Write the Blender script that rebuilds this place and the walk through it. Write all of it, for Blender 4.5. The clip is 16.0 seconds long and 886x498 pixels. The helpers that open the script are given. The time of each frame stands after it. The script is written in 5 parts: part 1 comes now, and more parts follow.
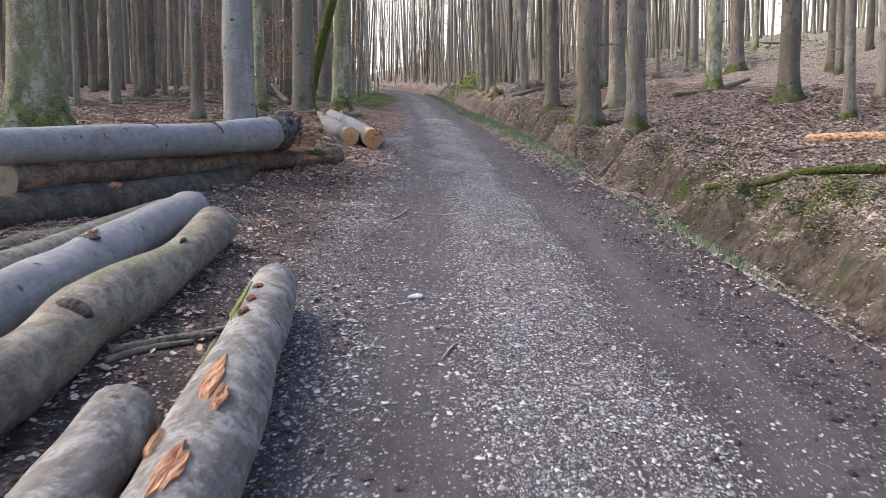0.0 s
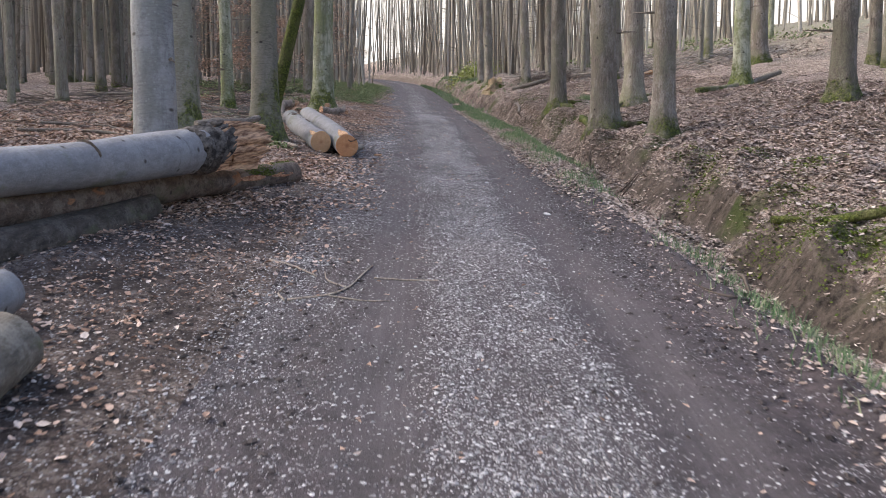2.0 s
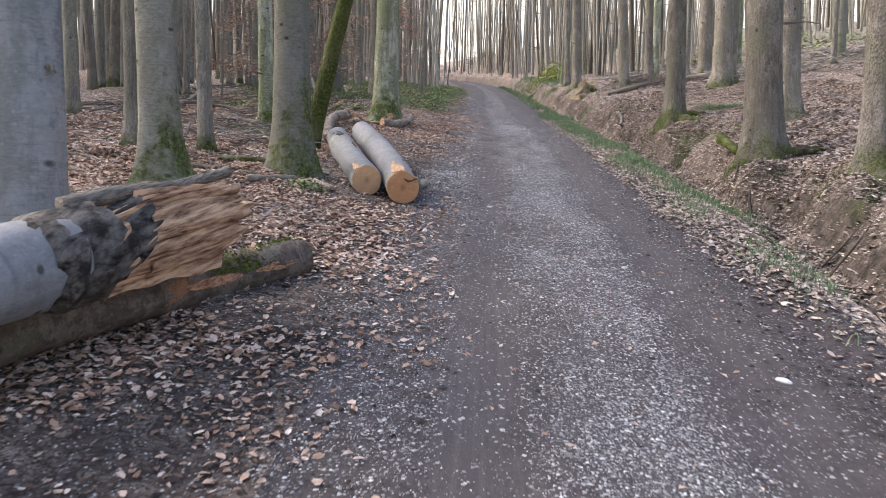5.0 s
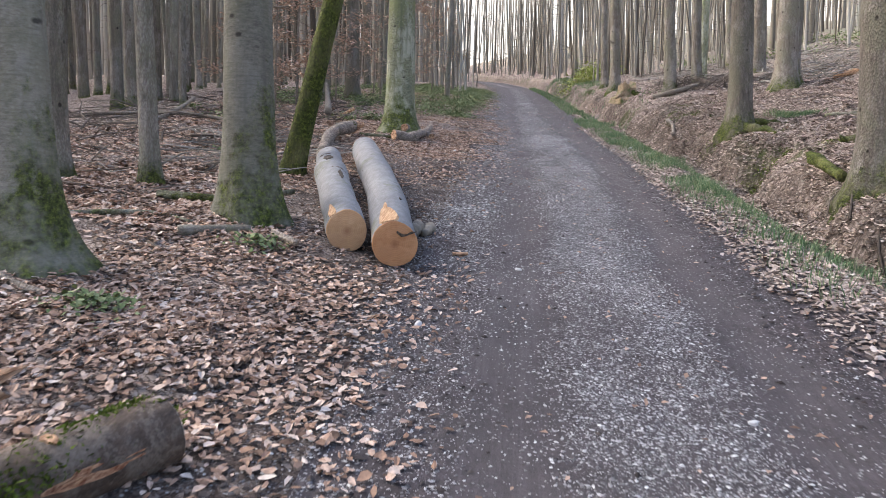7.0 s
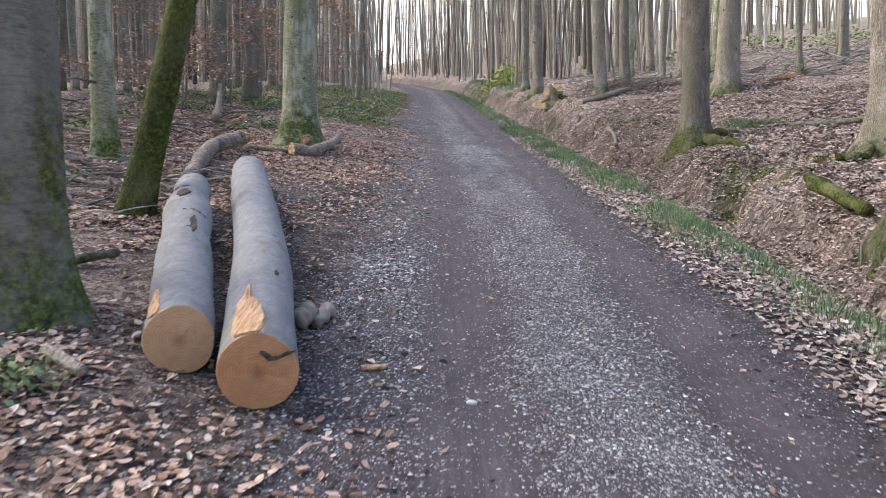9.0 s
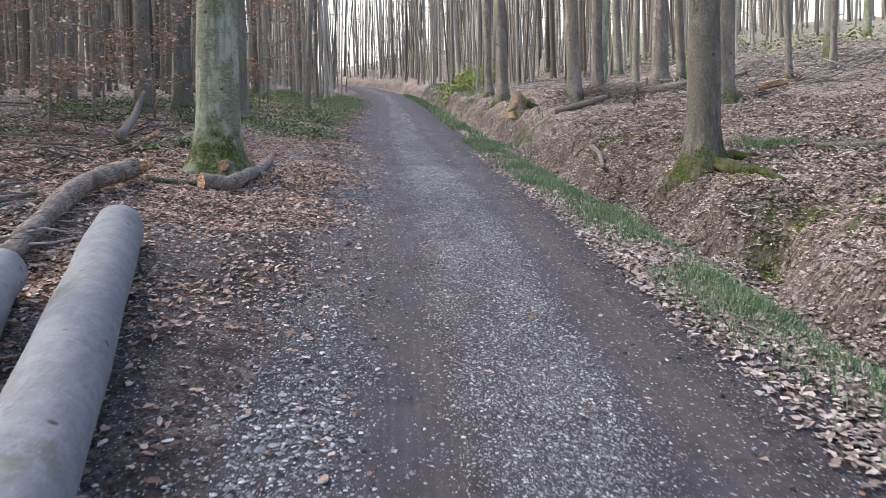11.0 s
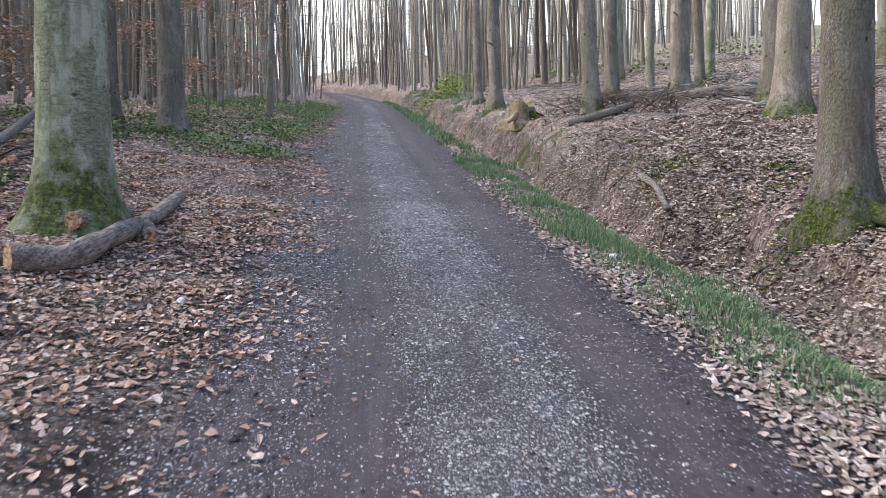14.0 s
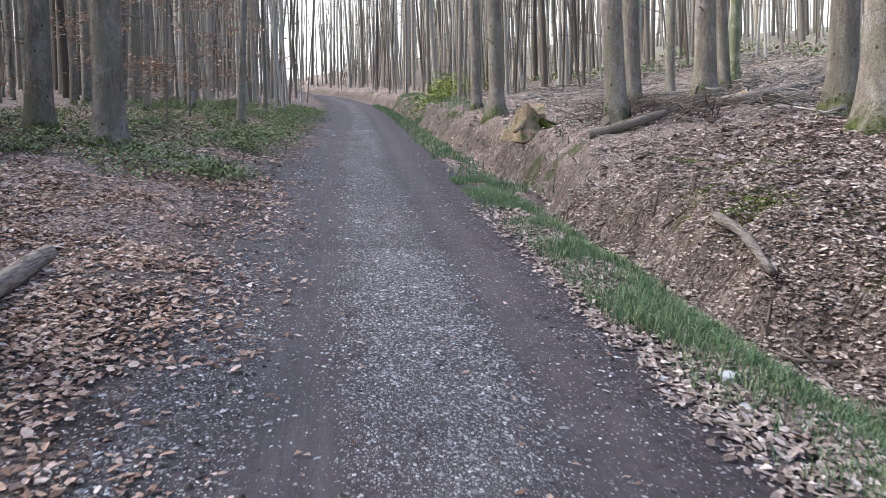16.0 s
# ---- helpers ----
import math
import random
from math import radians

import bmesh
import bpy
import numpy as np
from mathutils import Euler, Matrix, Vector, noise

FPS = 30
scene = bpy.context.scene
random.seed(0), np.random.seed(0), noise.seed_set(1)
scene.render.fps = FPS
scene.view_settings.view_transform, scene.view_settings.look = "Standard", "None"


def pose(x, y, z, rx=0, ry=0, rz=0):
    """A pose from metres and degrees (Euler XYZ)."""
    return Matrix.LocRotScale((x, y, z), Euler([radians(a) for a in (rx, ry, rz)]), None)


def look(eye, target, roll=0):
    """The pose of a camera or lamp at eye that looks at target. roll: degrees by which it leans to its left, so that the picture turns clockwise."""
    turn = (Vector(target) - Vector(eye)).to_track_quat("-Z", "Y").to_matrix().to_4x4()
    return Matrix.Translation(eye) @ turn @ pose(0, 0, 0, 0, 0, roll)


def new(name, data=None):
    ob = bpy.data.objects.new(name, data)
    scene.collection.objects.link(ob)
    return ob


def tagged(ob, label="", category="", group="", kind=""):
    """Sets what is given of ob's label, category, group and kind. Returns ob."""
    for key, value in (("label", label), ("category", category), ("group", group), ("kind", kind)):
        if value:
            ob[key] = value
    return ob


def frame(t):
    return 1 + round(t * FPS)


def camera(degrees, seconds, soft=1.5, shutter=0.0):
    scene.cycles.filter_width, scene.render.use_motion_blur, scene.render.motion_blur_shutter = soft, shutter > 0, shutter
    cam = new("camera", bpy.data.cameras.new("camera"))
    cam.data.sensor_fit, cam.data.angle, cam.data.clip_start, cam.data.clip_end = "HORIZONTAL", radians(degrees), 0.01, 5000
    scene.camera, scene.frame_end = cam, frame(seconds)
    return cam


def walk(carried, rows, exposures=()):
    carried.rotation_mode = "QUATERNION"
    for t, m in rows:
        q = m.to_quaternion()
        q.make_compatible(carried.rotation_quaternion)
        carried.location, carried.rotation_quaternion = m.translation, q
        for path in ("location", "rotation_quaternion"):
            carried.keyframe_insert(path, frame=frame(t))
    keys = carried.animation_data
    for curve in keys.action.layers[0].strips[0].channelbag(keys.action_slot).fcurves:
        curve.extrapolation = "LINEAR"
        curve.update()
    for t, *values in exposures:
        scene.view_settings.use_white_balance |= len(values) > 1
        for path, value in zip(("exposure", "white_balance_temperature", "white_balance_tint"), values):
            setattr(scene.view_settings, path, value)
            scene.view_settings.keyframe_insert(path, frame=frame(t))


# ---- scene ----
cam = camera(60.0, 16.0, 0.7, 0.3)
PATH = [
    (0, (0.517, -1.396, 1.346), (0.521, 0.559, 0.922), 1.9),
    (0.5, (0.606, -0.771, 1.35), (0.609, 1.181, 0.916), 2.0),
    (1, (0.68, -0.092, 1.392), (0.682, 1.859, 0.953), 2.0),
    (1.5, (0.76, 0.579, 1.399), (0.762, 2.528, 0.953), 2.0),
    (2, (0.672, 1.297, 1.44), (0.68, 3.246, 0.991), 2.0),
    (2.5, (0.579, 1.969, 1.525), (0.593, 3.918, 1.074), 2.1),
    (3, (0.487, 2.695, 1.541), (0.5, 4.643, 1.089), 2.2),
    (3.5, (0.425, 3.397, 1.571), (0.382, 5.344, 1.117), 2.0),
    (4, (0.408, 4.089, 1.601), (0.306, 6.034, 1.148), 1.9),
    (4.2, (0.376, 4.367, 1.58), (0.255, 6.312, 1.127), 1.9),
    (6.3, (0.342, 7.152, 1.583), (0.099, 9.083, 1.123), 1.5),
    (6.5, (0.315, 7.436, 1.597), (0.064, 9.367, 1.139), 1.4),
    (7, (0.27, 8.121, 1.571), (0.009, 10.051, 1.116), 1.3),
    (7.5, (0.129, 8.764, 1.568), (-0.121, 10.695, 1.113), 1.3),
    (8, (0.07, 9.459, 1.534), (-0.121, 11.397, 1.081), 1.4),
    (8.5, (-0.001, 10.115, 1.54), (-0.126, 12.06, 1.09), 1.6),
    (9, (-0.015, 10.746, 1.556), (-0.059, 12.695, 1.11), 1.7),
    (9.2, (0.002, 11.021, 1.581), (-0.016, 12.971, 1.138), 1.7),
    (11.3, (-0.009, 13.827, 1.652), (0.05, 15.778, 1.215), 1.8),
    (11.5, (0.004, 14.094, 1.644), (0.064, 16.045, 1.209), 1.8),
    (12, (-0.017, 14.802, 1.658), (0.051, 16.754, 1.225), 1.7),
    (12.5, (-0.019, 15.51, 1.623), (0.056, 17.462, 1.192), 1.8),
    (13, (-0.02, 16.231, 1.608), (0.062, 18.183, 1.182), 1.8),
    (13.5, (-0.007, 16.934, 1.583), (0.088, 18.886, 1.159), 1.8),
    (14, (-0.013, 17.661, 1.582), (0.093, 19.613, 1.162), 1.8),
    (14.5, (0.022, 18.415, 1.579), (0.138, 20.367, 1.16), 1.8),
    (15, (0.009, 19.176, 1.568), (0.134, 21.128, 1.151), 1.9),
    (15.5, (0.091, 19.918, 1.599), (0.219, 21.871, 1.184), 1.9),
    (16, (0.085, 20.609, 1.583), (0.211, 22.562, 1.17), 2.0),
]
# the place is laid out square to the track, which climbs and leans a little
TILT = pose(0, 0, 0, 9.5, 2.3, 0)
UPX, UPY = -0.04, 0.167
EXPOSURES = [(0, 1.46, 6470, 10.5), (2, 1.45, 6500, 10.5), (3, 1.54, 6540, 10), (4, 1.70, 6580, 9.5), (6.5, 1.77, 6480, 9), (9, 1.74, 6300, 9), (12.5, 1.65, 6060, 8.5), (16, 1.67, 6000, 8)]
walk(cam, [(t, TILT @ look(eye, aim, roll)) for t, eye, aim, roll in PATH], EXPOSURES)

# ---- world, sun, exposure ----
SUN_EL, SUN_AZ = radians(40), radians(-75)
world = bpy.data.worlds.new("world")
scene.world = world
world.use_nodes = True
wn = world.node_tree.nodes
sky = wn.new("ShaderNodeTexSky")
sky.sky_type, sky.sun_disc, sky.sun_elevation, sky.sun_rotation = "NISHITA", False, SUN_EL, SUN_AZ
sky.air_density, sky.dust_density, sky.ozone_density = 0.8, 4.5, 0.8
wn["Background"].inputs["Strength"].default_value = 0.15
world.node_tree.links.new(sky.outputs[0], wn["Background"].inputs["Color"])
sun = new("sun", bpy.data.lights.new("sun", "SUN"))
sun.data.energy, sun.data.angle, sun.data.color = 1.3, radians(45), (1.0, 0.96, 0.90)
sun.matrix_world = look((0, 0, 0), (-math.sin(SUN_AZ) * math.cos(SUN_EL), -math.cos(SUN_AZ) * math.cos(SUN_EL), -math.sin(SUN_EL)))

rng = np.random.default_rng(7)


# ---- materials ----
class Mat:
    """Small helper round one node material."""

    def __init__(self, name, rough=0.85, spec=0.3):
        self.m = bpy.data.materials.new(name)
        self.m.use_nodes = True
        self.t = self.m.node_tree
        self.b = self.t.nodes["Principled BSDF"]
        self.b.inputs["Roughness"].default_value = rough
        self.b.inputs["Specular IOR Level"].default_value = spec

    def node(self, kind, **inputs):
        n = self.t.nodes.new(kind)
        for k, v in inputs.items():
            self.to(v, n.inputs[k.replace("_", " ")])
        return n

    def to(self, v, socket):
        if hasattr(v, "is_output"):
            self.t.links.new(v, socket)
        else:
            socket.default_value = v

    def coord(self, which="Object"):
        return self.node("ShaderNodeTexCoord").outputs[which]

    def scaled(self, vec, s):
        n = self.node("ShaderNodeMapping", Vector=vec)
        n.inputs["Scale"].default_value = s
        return n.outputs[0]

    def noise(self, vec, scale, detail=4.0, rough=0.6):
        return self.node("ShaderNodeTexNoise", Vector=vec, Scale=scale, Detail=detail, Roughness=rough).outputs[0]

    def voro(self, vec, scale, out="Distance", feature="F1"):
        n = self.node("ShaderNodeTexVoronoi", Vector=vec, Scale=scale)
        n.feature = feature
        return n.outputs[out]

    def ramp(self, fac, *stops):
        n = self.node("ShaderNodeValToRGB", Fac=fac)
        e = n.color_ramp.elements
        while len(e) < len(stops):
            e.new(0.5)
        for k, (p, c) in zip(e, stops):
            k.position, k.color = p, (*c, 1) if not isinstance(c, (int, float)) else (c, c, c, 1)
        return n.outputs[0]

    def mix(self, fac, a, b, blend="MIX"):
        n = self.t.nodes.new("ShaderNodeMix")
        n.data_type, n.blend_type = "RGBA", blend
        self.to(fac, n.inputs[0])
        for v, i in ((a, 6), (b, 7)):
            self.to((*v, 1) if isinstance(v, tuple) and len(v) == 3 else v, n.inputs[i])
        return n.outputs[2]

    def math(self, op, a, b=0.0, clamp=False):
        n = self.t.nodes.new("ShaderNodeMath")
        n.operation, n.use_clamp = op, clamp
        self.to(a, n.inputs[0]), self.to(b, n.inputs[1])
        return n.outputs[0]

    def split(self, vec):
        return self.node("ShaderNodeSeparateXYZ", Vector=vec).outputs

    def rnd(self):
        return self.node("ShaderNodeObjectInfo").outputs["Random"]

    def island(self):
        return self.node("ShaderNodeNewGeometry").outputs["Random Per Island"]

    def done(self, color, bump=None, strength=0.4, dist=0.01, rough=None):
        self.to((*color, 1) if isinstance(color, tuple) else color, self.b.inputs["Base Color"])
        if bump is not None:
            n = self.node("ShaderNodeBump", Height=bump)
            n.inputs["Strength"].default_value, n.inputs["Distance"].default_value = strength, dist
            self.t.links.new(n.outputs[0], self.b.inputs["Normal"])
        if rough is not None:
            self.to(rough, self.b.inputs["Roughness"])
        return self.m


def band(m, u, a, b, soft=0.12):
    """1 where a < u < b, with soft borders."""
    lo = m.math("MULTIPLY", m.math("SUBTRACT", u, a - soft / 2), 1 / soft, True)
    hi = m.math("MULTIPLY", m.math("SUBTRACT", b + soft / 2, u), 1 / soft, True)
    return m.math("MULTIPLY", lo, hi)


def chips_on(m, vec, scale, density, stops):
    """Small angular stones: a colour and a mask; density, 0 to 1, says how many cells hold one."""
    c = m.split(m.voro(vec, scale, "Color"))
    there = m.math("LESS_THAN", c[1], density)
    mask = m.math("MULTIPLY", m.ramp(m.voro(vec, scale), (0.30, 1.0), (0.52, 0.0)), there)
    return m.ramp(c[0], *stops), mask


def bent_by(m, uv, scale, amount):
    n = m.node("ShaderNodeVectorMath")
    m.to(uv, n.inputs[0])
    m.to(m.mix(1.0, m.node("ShaderNodeTexNoise", Vector=uv, Scale=scale, Detail=4.0).outputs[1], (amount, amount, amount), "MULTIPLY"), n.inputs[1])
    return n.outputs[0]


CHIP_TONES = ((0.0, (0.10, 0.095, 0.10)), (0.35, (0.22, 0.21, 0.215)), (0.7, (0.42, 0.41, 0.41)), (1.0, (0.70, 0.69, 0.68)))


def road_material():
    m = Mat("compacted_gravel", 0.8, 0.35)
    uv = m.coord("UV")
    wob = m.noise(uv, 1.1, 3.0)
    u = m.math("ADD", m.split(uv)[0], m.math("MULTIPLY", m.math("SUBTRACT", wob, 0.5), 0.42))
    drawn = m.scaled(uv, (1, 0.3, 1))
    fine = m.noise(uv, 60.0, 5.0, 0.75)
    soil = m.mix(m.ramp(m.noise(uv, 11.0, 7.0, 0.78), (0.34, 0.0), (0.66, 1.0)), (0.020, 0.015, 0.0165), (0.094, 0.075, 0.080))
    fines = m.mix(m.noise(drawn, 6.0, 6.0, 0.7), (0.08, 0.068, 0.073), (0.175, 0.157, 0.164))
    fines = m.mix(m.ramp(fine, (0.36, 0.55), (0.56, 0.0)), fines, (0.045, 0.038, 0.041))
    fines = m.mix(m.ramp(m.noise(m.scaled(uv, (16, 0.35, 1)), 2.0, 4.0, 0.6), (0.46, 0.45), (0.6, 0.0)), fines, (0.06, 0.05, 0.054))
    patchy = m.ramp(m.noise(drawn, 2.4, 5.0, 0.65), (0.36, 0.25), (0.60, 1.0))
    rut = m.math("MULTIPLY", m.math("MAXIMUM", band(m, u, -1.08, -0.70, 0.16), m.math("MULTIPLY", band(m, u, 0.33, 0.80, 0.2), 0.72)), patchy)
    centre = m.math("MULTIPLY", band(m, u, -0.58, 0.22, 0.3), m.ramp(m.noise(drawn, 1.5, 5.0, 0.7), (0.34, 0.35), (0.58, 1.0)))
    left = band(m, u, -2.4, -1.05, 0.3)
    col = m.mix(m.ramp(m.noise(uv, 1.9, 6.0, 0.75), (0.42, 0.0), (0.62, 0.55)), soil, fines)
    col = m.mix(m.math("MULTIPLY", centre, 0.55), col, fines)
    col = m.mix(rut, col, fines)
    col = m.mix(m.math("MULTIPLY", band(m, u, 0.83, 1.45, 0.14), 0.9), col, soil)
    bare = m.math("SUBTRACT", 1.0, m.math("MULTIPLY", rut, 0.85))
    dens = m.math("MULTIPLY", m.math("ADD", m.math("ADD", m.math("MULTIPLY", centre, 0.62), 0.14), m.math("MULTIPLY", left, 0.16)), bare)
    bent = bent_by(m, uv, 14.0, 0.05)
    c1, k1 = chips_on(m, bent, 92.0, dens, CHIP_TONES)
    c2, k2 = chips_on(m, m.scaled(bent, (1.1, 0.93, 1)), 46.0, m.math("MULTIPLY", dens, 0.55), CHIP_TONES)
    col = m.mix(k2, m.mix(k1, col, c1), c2)
    damp = m.ramp(m.noise(uv, 0.9, 6.0, 0.75), (0.38, 0.72), (0.62, 1.08))
    col = m.mix(1.0, col, damp, "MULTIPLY")
    hgt = m.math("ADD", m.math("ADD", m.math("MULTIPLY", k1, 0.6), k2), m.math("MULTIPLY", m.noise(uv, 24.0, 8.0, 0.8), 1.6))
    return m.done(col, hgt, 0.7, 0.012, m.ramp(damp, (0.6, 0.6), (1.0, 0.9)))


def litter_material():
    m = Mat("leaf_litter_and_soil", 0.9, 0.2)
    uv = m.coord("UV")
    u = m.split(uv)[0]
    wu = m.math("ADD", u, m.math("MULTIPLY", m.math("SUBTRACT", m.noise(uv, 1.4, 4.0), 0.5), 0.7))
    bent = bent_by(m, uv, 9.0, 0.10)
    tones = ((0.0, (0.055, 0.036, 0.029)), (0.25, (0.17, 0.122, 0.10)), (0.6, (0.36, 0.282, 0.24)), (0.9, (0.52, 0.435, 0.385)), (1.0, (0.60, 0.51, 0.46)))
    c = m.split(m.voro(bent, 21.0, "Color"))[0]
    d = m.split(m.voro(m.scaled(bent, (0.8, 1.25, 1)), 33.0, "Color"))[1]
    over = m.ramp(m.noise(uv, 34.0, 3.0, 0.6), (0.46, 0.0), (0.52, 1.0))
    leaf = m.mix(over, m.ramp(c, *tones), m.ramp(d, *tones))
    gap = m.voro(bent, 21.0, "Distance", "DISTANCE_TO_EDGE")
    leaf = m.mix(m.ramp(gap, (0.0, 0.85), (0.09, 0.0)), leaf, (0.035, 0.024, 0.02))
    soil = m.mix(m.ramp(m.noise(uv, 11.0, 7.0, 0.78), (0.34, 0.0), (0.66, 1.0)), (0.020, 0.016, 0.016), (0.088, 0.068, 0.062))
    bare = m.mix(m.ramp(m.noise(uv, 9.0, 8.0, 0.8), (0.38, 0.0), (0.62, 1.0)), (0.026, 0.02, 0.016), (0.15, 0.12, 0.098))
    col = m.mix(m.ramp(m.noise(uv, 1.8, 6.0, 0.7), (0.22, 0.15), (0.42, 0.97)), soil, leaf)
    col = m.mix(m.math("MULTIPLY", band(m, wu, 2.45, 3.2, 0.3), m.math("MULTIPLY", m.ramp(m.noise(m.scaled(uv, (2.2, 0.7, 1)), 1.3, 5.0, 0.7), (0.40, 0.1), (0.54, 0.95)), m.math("ADD", 0.5, m.math("MULTIPLY", m.math("SUBTRACT", 14.0, m.split(uv)[1]), 0.2, True)))), col, bare)
    steep = m.math("MULTIPLY", m.ramp(m.split(m.node("ShaderNodeNewGeometry").outputs["Normal"])[2], (0.56, 1.0), (0.74, 0.0)), m.math("GREATER_THAN", u, 1.6))
    col = m.mix(m.math("MULTIPLY", steep, m.math("ADD", 0.3, m.math("MULTIPLY", m.math("MULTIPLY", m.math("SUBTRACT", 17.0, m.split(uv)[1]), 0.25, True), 0.6))), col, bare)
    green = m.mix(m.noise(uv, 20.0, 4.0), (0.025, 0.04, 0.010), (0.085, 0.11, 0.025))
    col = m.mix(m.math("MULTIPLY", band(m, wu, 2.9, 3.9, 0.4), m.ramp(m.noise(uv, 0.9, 5.0, 0.7), (0.54, 0.0), (0.62, 0.85))), col, green)
    # far slope: grey-green brush tone, lightened further to paint in the haze
    far = m.math("MULTIPLY", m.math("SUBTRACT", u, 9.0), 0.06, True)
    col = m.mix(m.math("MULTIPLY", far, m.ramp(m.noise(uv, 0.25, 6.0, 0.75), (0.36, 0.15), (0.56, 0.9))), col, (0.25, 0.245, 0.18))
    pile = m.math("MULTIPLY", band(m, u, -3.4, -1.5, 0.6), m.math("MULTIPLY", m.math("SUBTRACT", 11.0, m.split(uv)[1]), 0.3, True))
    verge = m.math("MAXIMUM", band(m, wu, -2.45, -1.4, 0.8), m.math("MAXIMUM", pile, m.math("MULTIPLY", band(m, wu, -3.4, -1.4, 0.9), band(m, m.split(uv)[1], 15.5, 21.0, 3.0))))
    col = m.mix(m.math("MULTIPLY", verge, m.ramp(m.noise(uv, 1.2, 6.0, 0.7), (0.34, 0.35), (0.58, 0.97))), col, soil)
    chip, there = chips_on(m, bent_by(m, uv, 14.0, 0.05), 60.0, m.math("MULTIPLY", verge, 0.3), CHIP_TONES)
    col = m.mix(there, col, chip)
    hgt = m.math("ADD", m.math("ADD", m.math("MULTIPLY", c, 0.5), m.math("MULTIPLY", d, 0.4)), m.noise(uv, 30.0, 6.0, 0.78))
    return m.done(col, hgt, 0.9, 0.03)


def bark_material(name, base, dark, light, lichen, moss_h, scaly, mottle=1.0, side=0.0):
    """Bark of a standing tree; moss climbs moss_h metres up from its foot."""
    m = Mat(name, 0.88, 0.2)
    o = m.node("ShaderNodeVectorMath", Vector=m.coord("Object"))
    shift = m.node("ShaderNodeCombineXYZ", X=m.math("MULTIPLY", m.rnd(), 37.0), Y=m.math("MULTIPLY", m.rnd(), 91.0))
    m.to(shift.outputs[0], o.inputs[1])
    o, z = o.outputs[0], m.split(m.coord("Object"))[2]
    stretch = m.scaled(o, (1, 1, 0.16)) if scaly else m.scaled(o, (1, 1, 2.6))
    grain = m.noise(stretch, 30.0 if scaly else 18.0, 8.0, 0.7)
    col = m.mix(m.ramp(grain, (0.36, 0.0), (0.62, 1.0)), dark, base)
    col = m.mix(m.ramp(m.noise(m.scaled(o, (1, 1, 0.5)), 3.1, 7.0, 0.75), (0.48, 0.0), (0.56, 0.75 * mottle)), col, light)
    col = m.mix(m.ramp(m.noise(m.scaled(o, (1, 1, 0.6)), 2.1, 7.0, 0.8), (0.46, 0.0), (0.58, 0.85 * mottle)), col, lichen)
    col = m.mix(m.ramp(m.noise(m.scaled(o, (1, 1, 0.07)), 7.0, 4.0, 0.6), (0.55, 0.0), (0.70, 0.55)), col, dark)
    if scaly:
        plates = m.voro(m.scaled(o, (1, 1, 0.45)), 62.0)
        col = m.mix(m.ramp(plates, (0.3, 0.0), (0.75, 0.5)), col, dark)
        knots = m.ramp(m.voro(m.scaled(o, (1, 1, 0.8)), 4.5), (0.06, 1.0), (0.12, 0.0))
        col = m.mix(m.math("MULTIPLY", knots, 0.85), col, (0.03, 0.024, 0.02))
    else:
        plates = m.noise(m.scaled(o, (0.4, 0.4, 7)), 9.0, 4.0)
        col = m.mix(m.ramp(plates, (0.58, 0.0), (0.72, 0.6)), col, dark)
        marks = m.ramp(m.voro(m.scaled(o, (1, 1, 1.6)), 3.3), (0.07, 1.0), (0.14, 0.0))
        col = m.mix(m.math("MULTIPLY", marks, 0.85), col, (0.04, 0.035, 0.03))
        spots = m.ramp(m.voro(o, 15.0), (0.08, 1.0), (0.2, 0.0))
        col = m.mix(m.math("MULTIPLY", spots, 0.4), col, light)
    tone = m.ramp(m.rnd(), (0.0, 0.66), (1.0, 1.1))
    col = m.mix(1.0, col, tone, "MULTIPLY")
    mn = m.noise(o, 26.0, 6.0, 0.75)
    moss = m.ramp(mn, (0.35, (0.012, 0.015, 0.005)), (0.5, (0.055, 0.07, 0.014)), (0.66, (0.17, 0.20, 0.035)))
    edge = m.math("ADD", m.math("DIVIDE", z, moss_h), m.math("SUBTRACT", m.math("MULTIPLY", m.math("SUBTRACT", m.noise(o, 5.0, 6.0, 0.75), 0.5), 2.6), m.math("MULTIPLY", m.split(m.coord("Object"))[0], side)))
    fac = m.math("MULTIPLY", m.ramp(edge, (0.3, 0.95), (0.8, 0.0)), m.ramp(m.noise(o, 2.2, 4.0, 0.7), (0.38, 0.15), (0.55, 1.0)))
    col = m.mix(fac, col, moss)
    hgt = m.math("ADD", m.math("ADD", grain, m.math("MULTIPLY", plates, 0.7)), m.math("MULTIPLY", m.math("MULTIPLY", fac, mn), 1.5))
    return m.done(col, hgt, 0.9 if scaly else 0.5, 0.025 if scaly else 0.012)


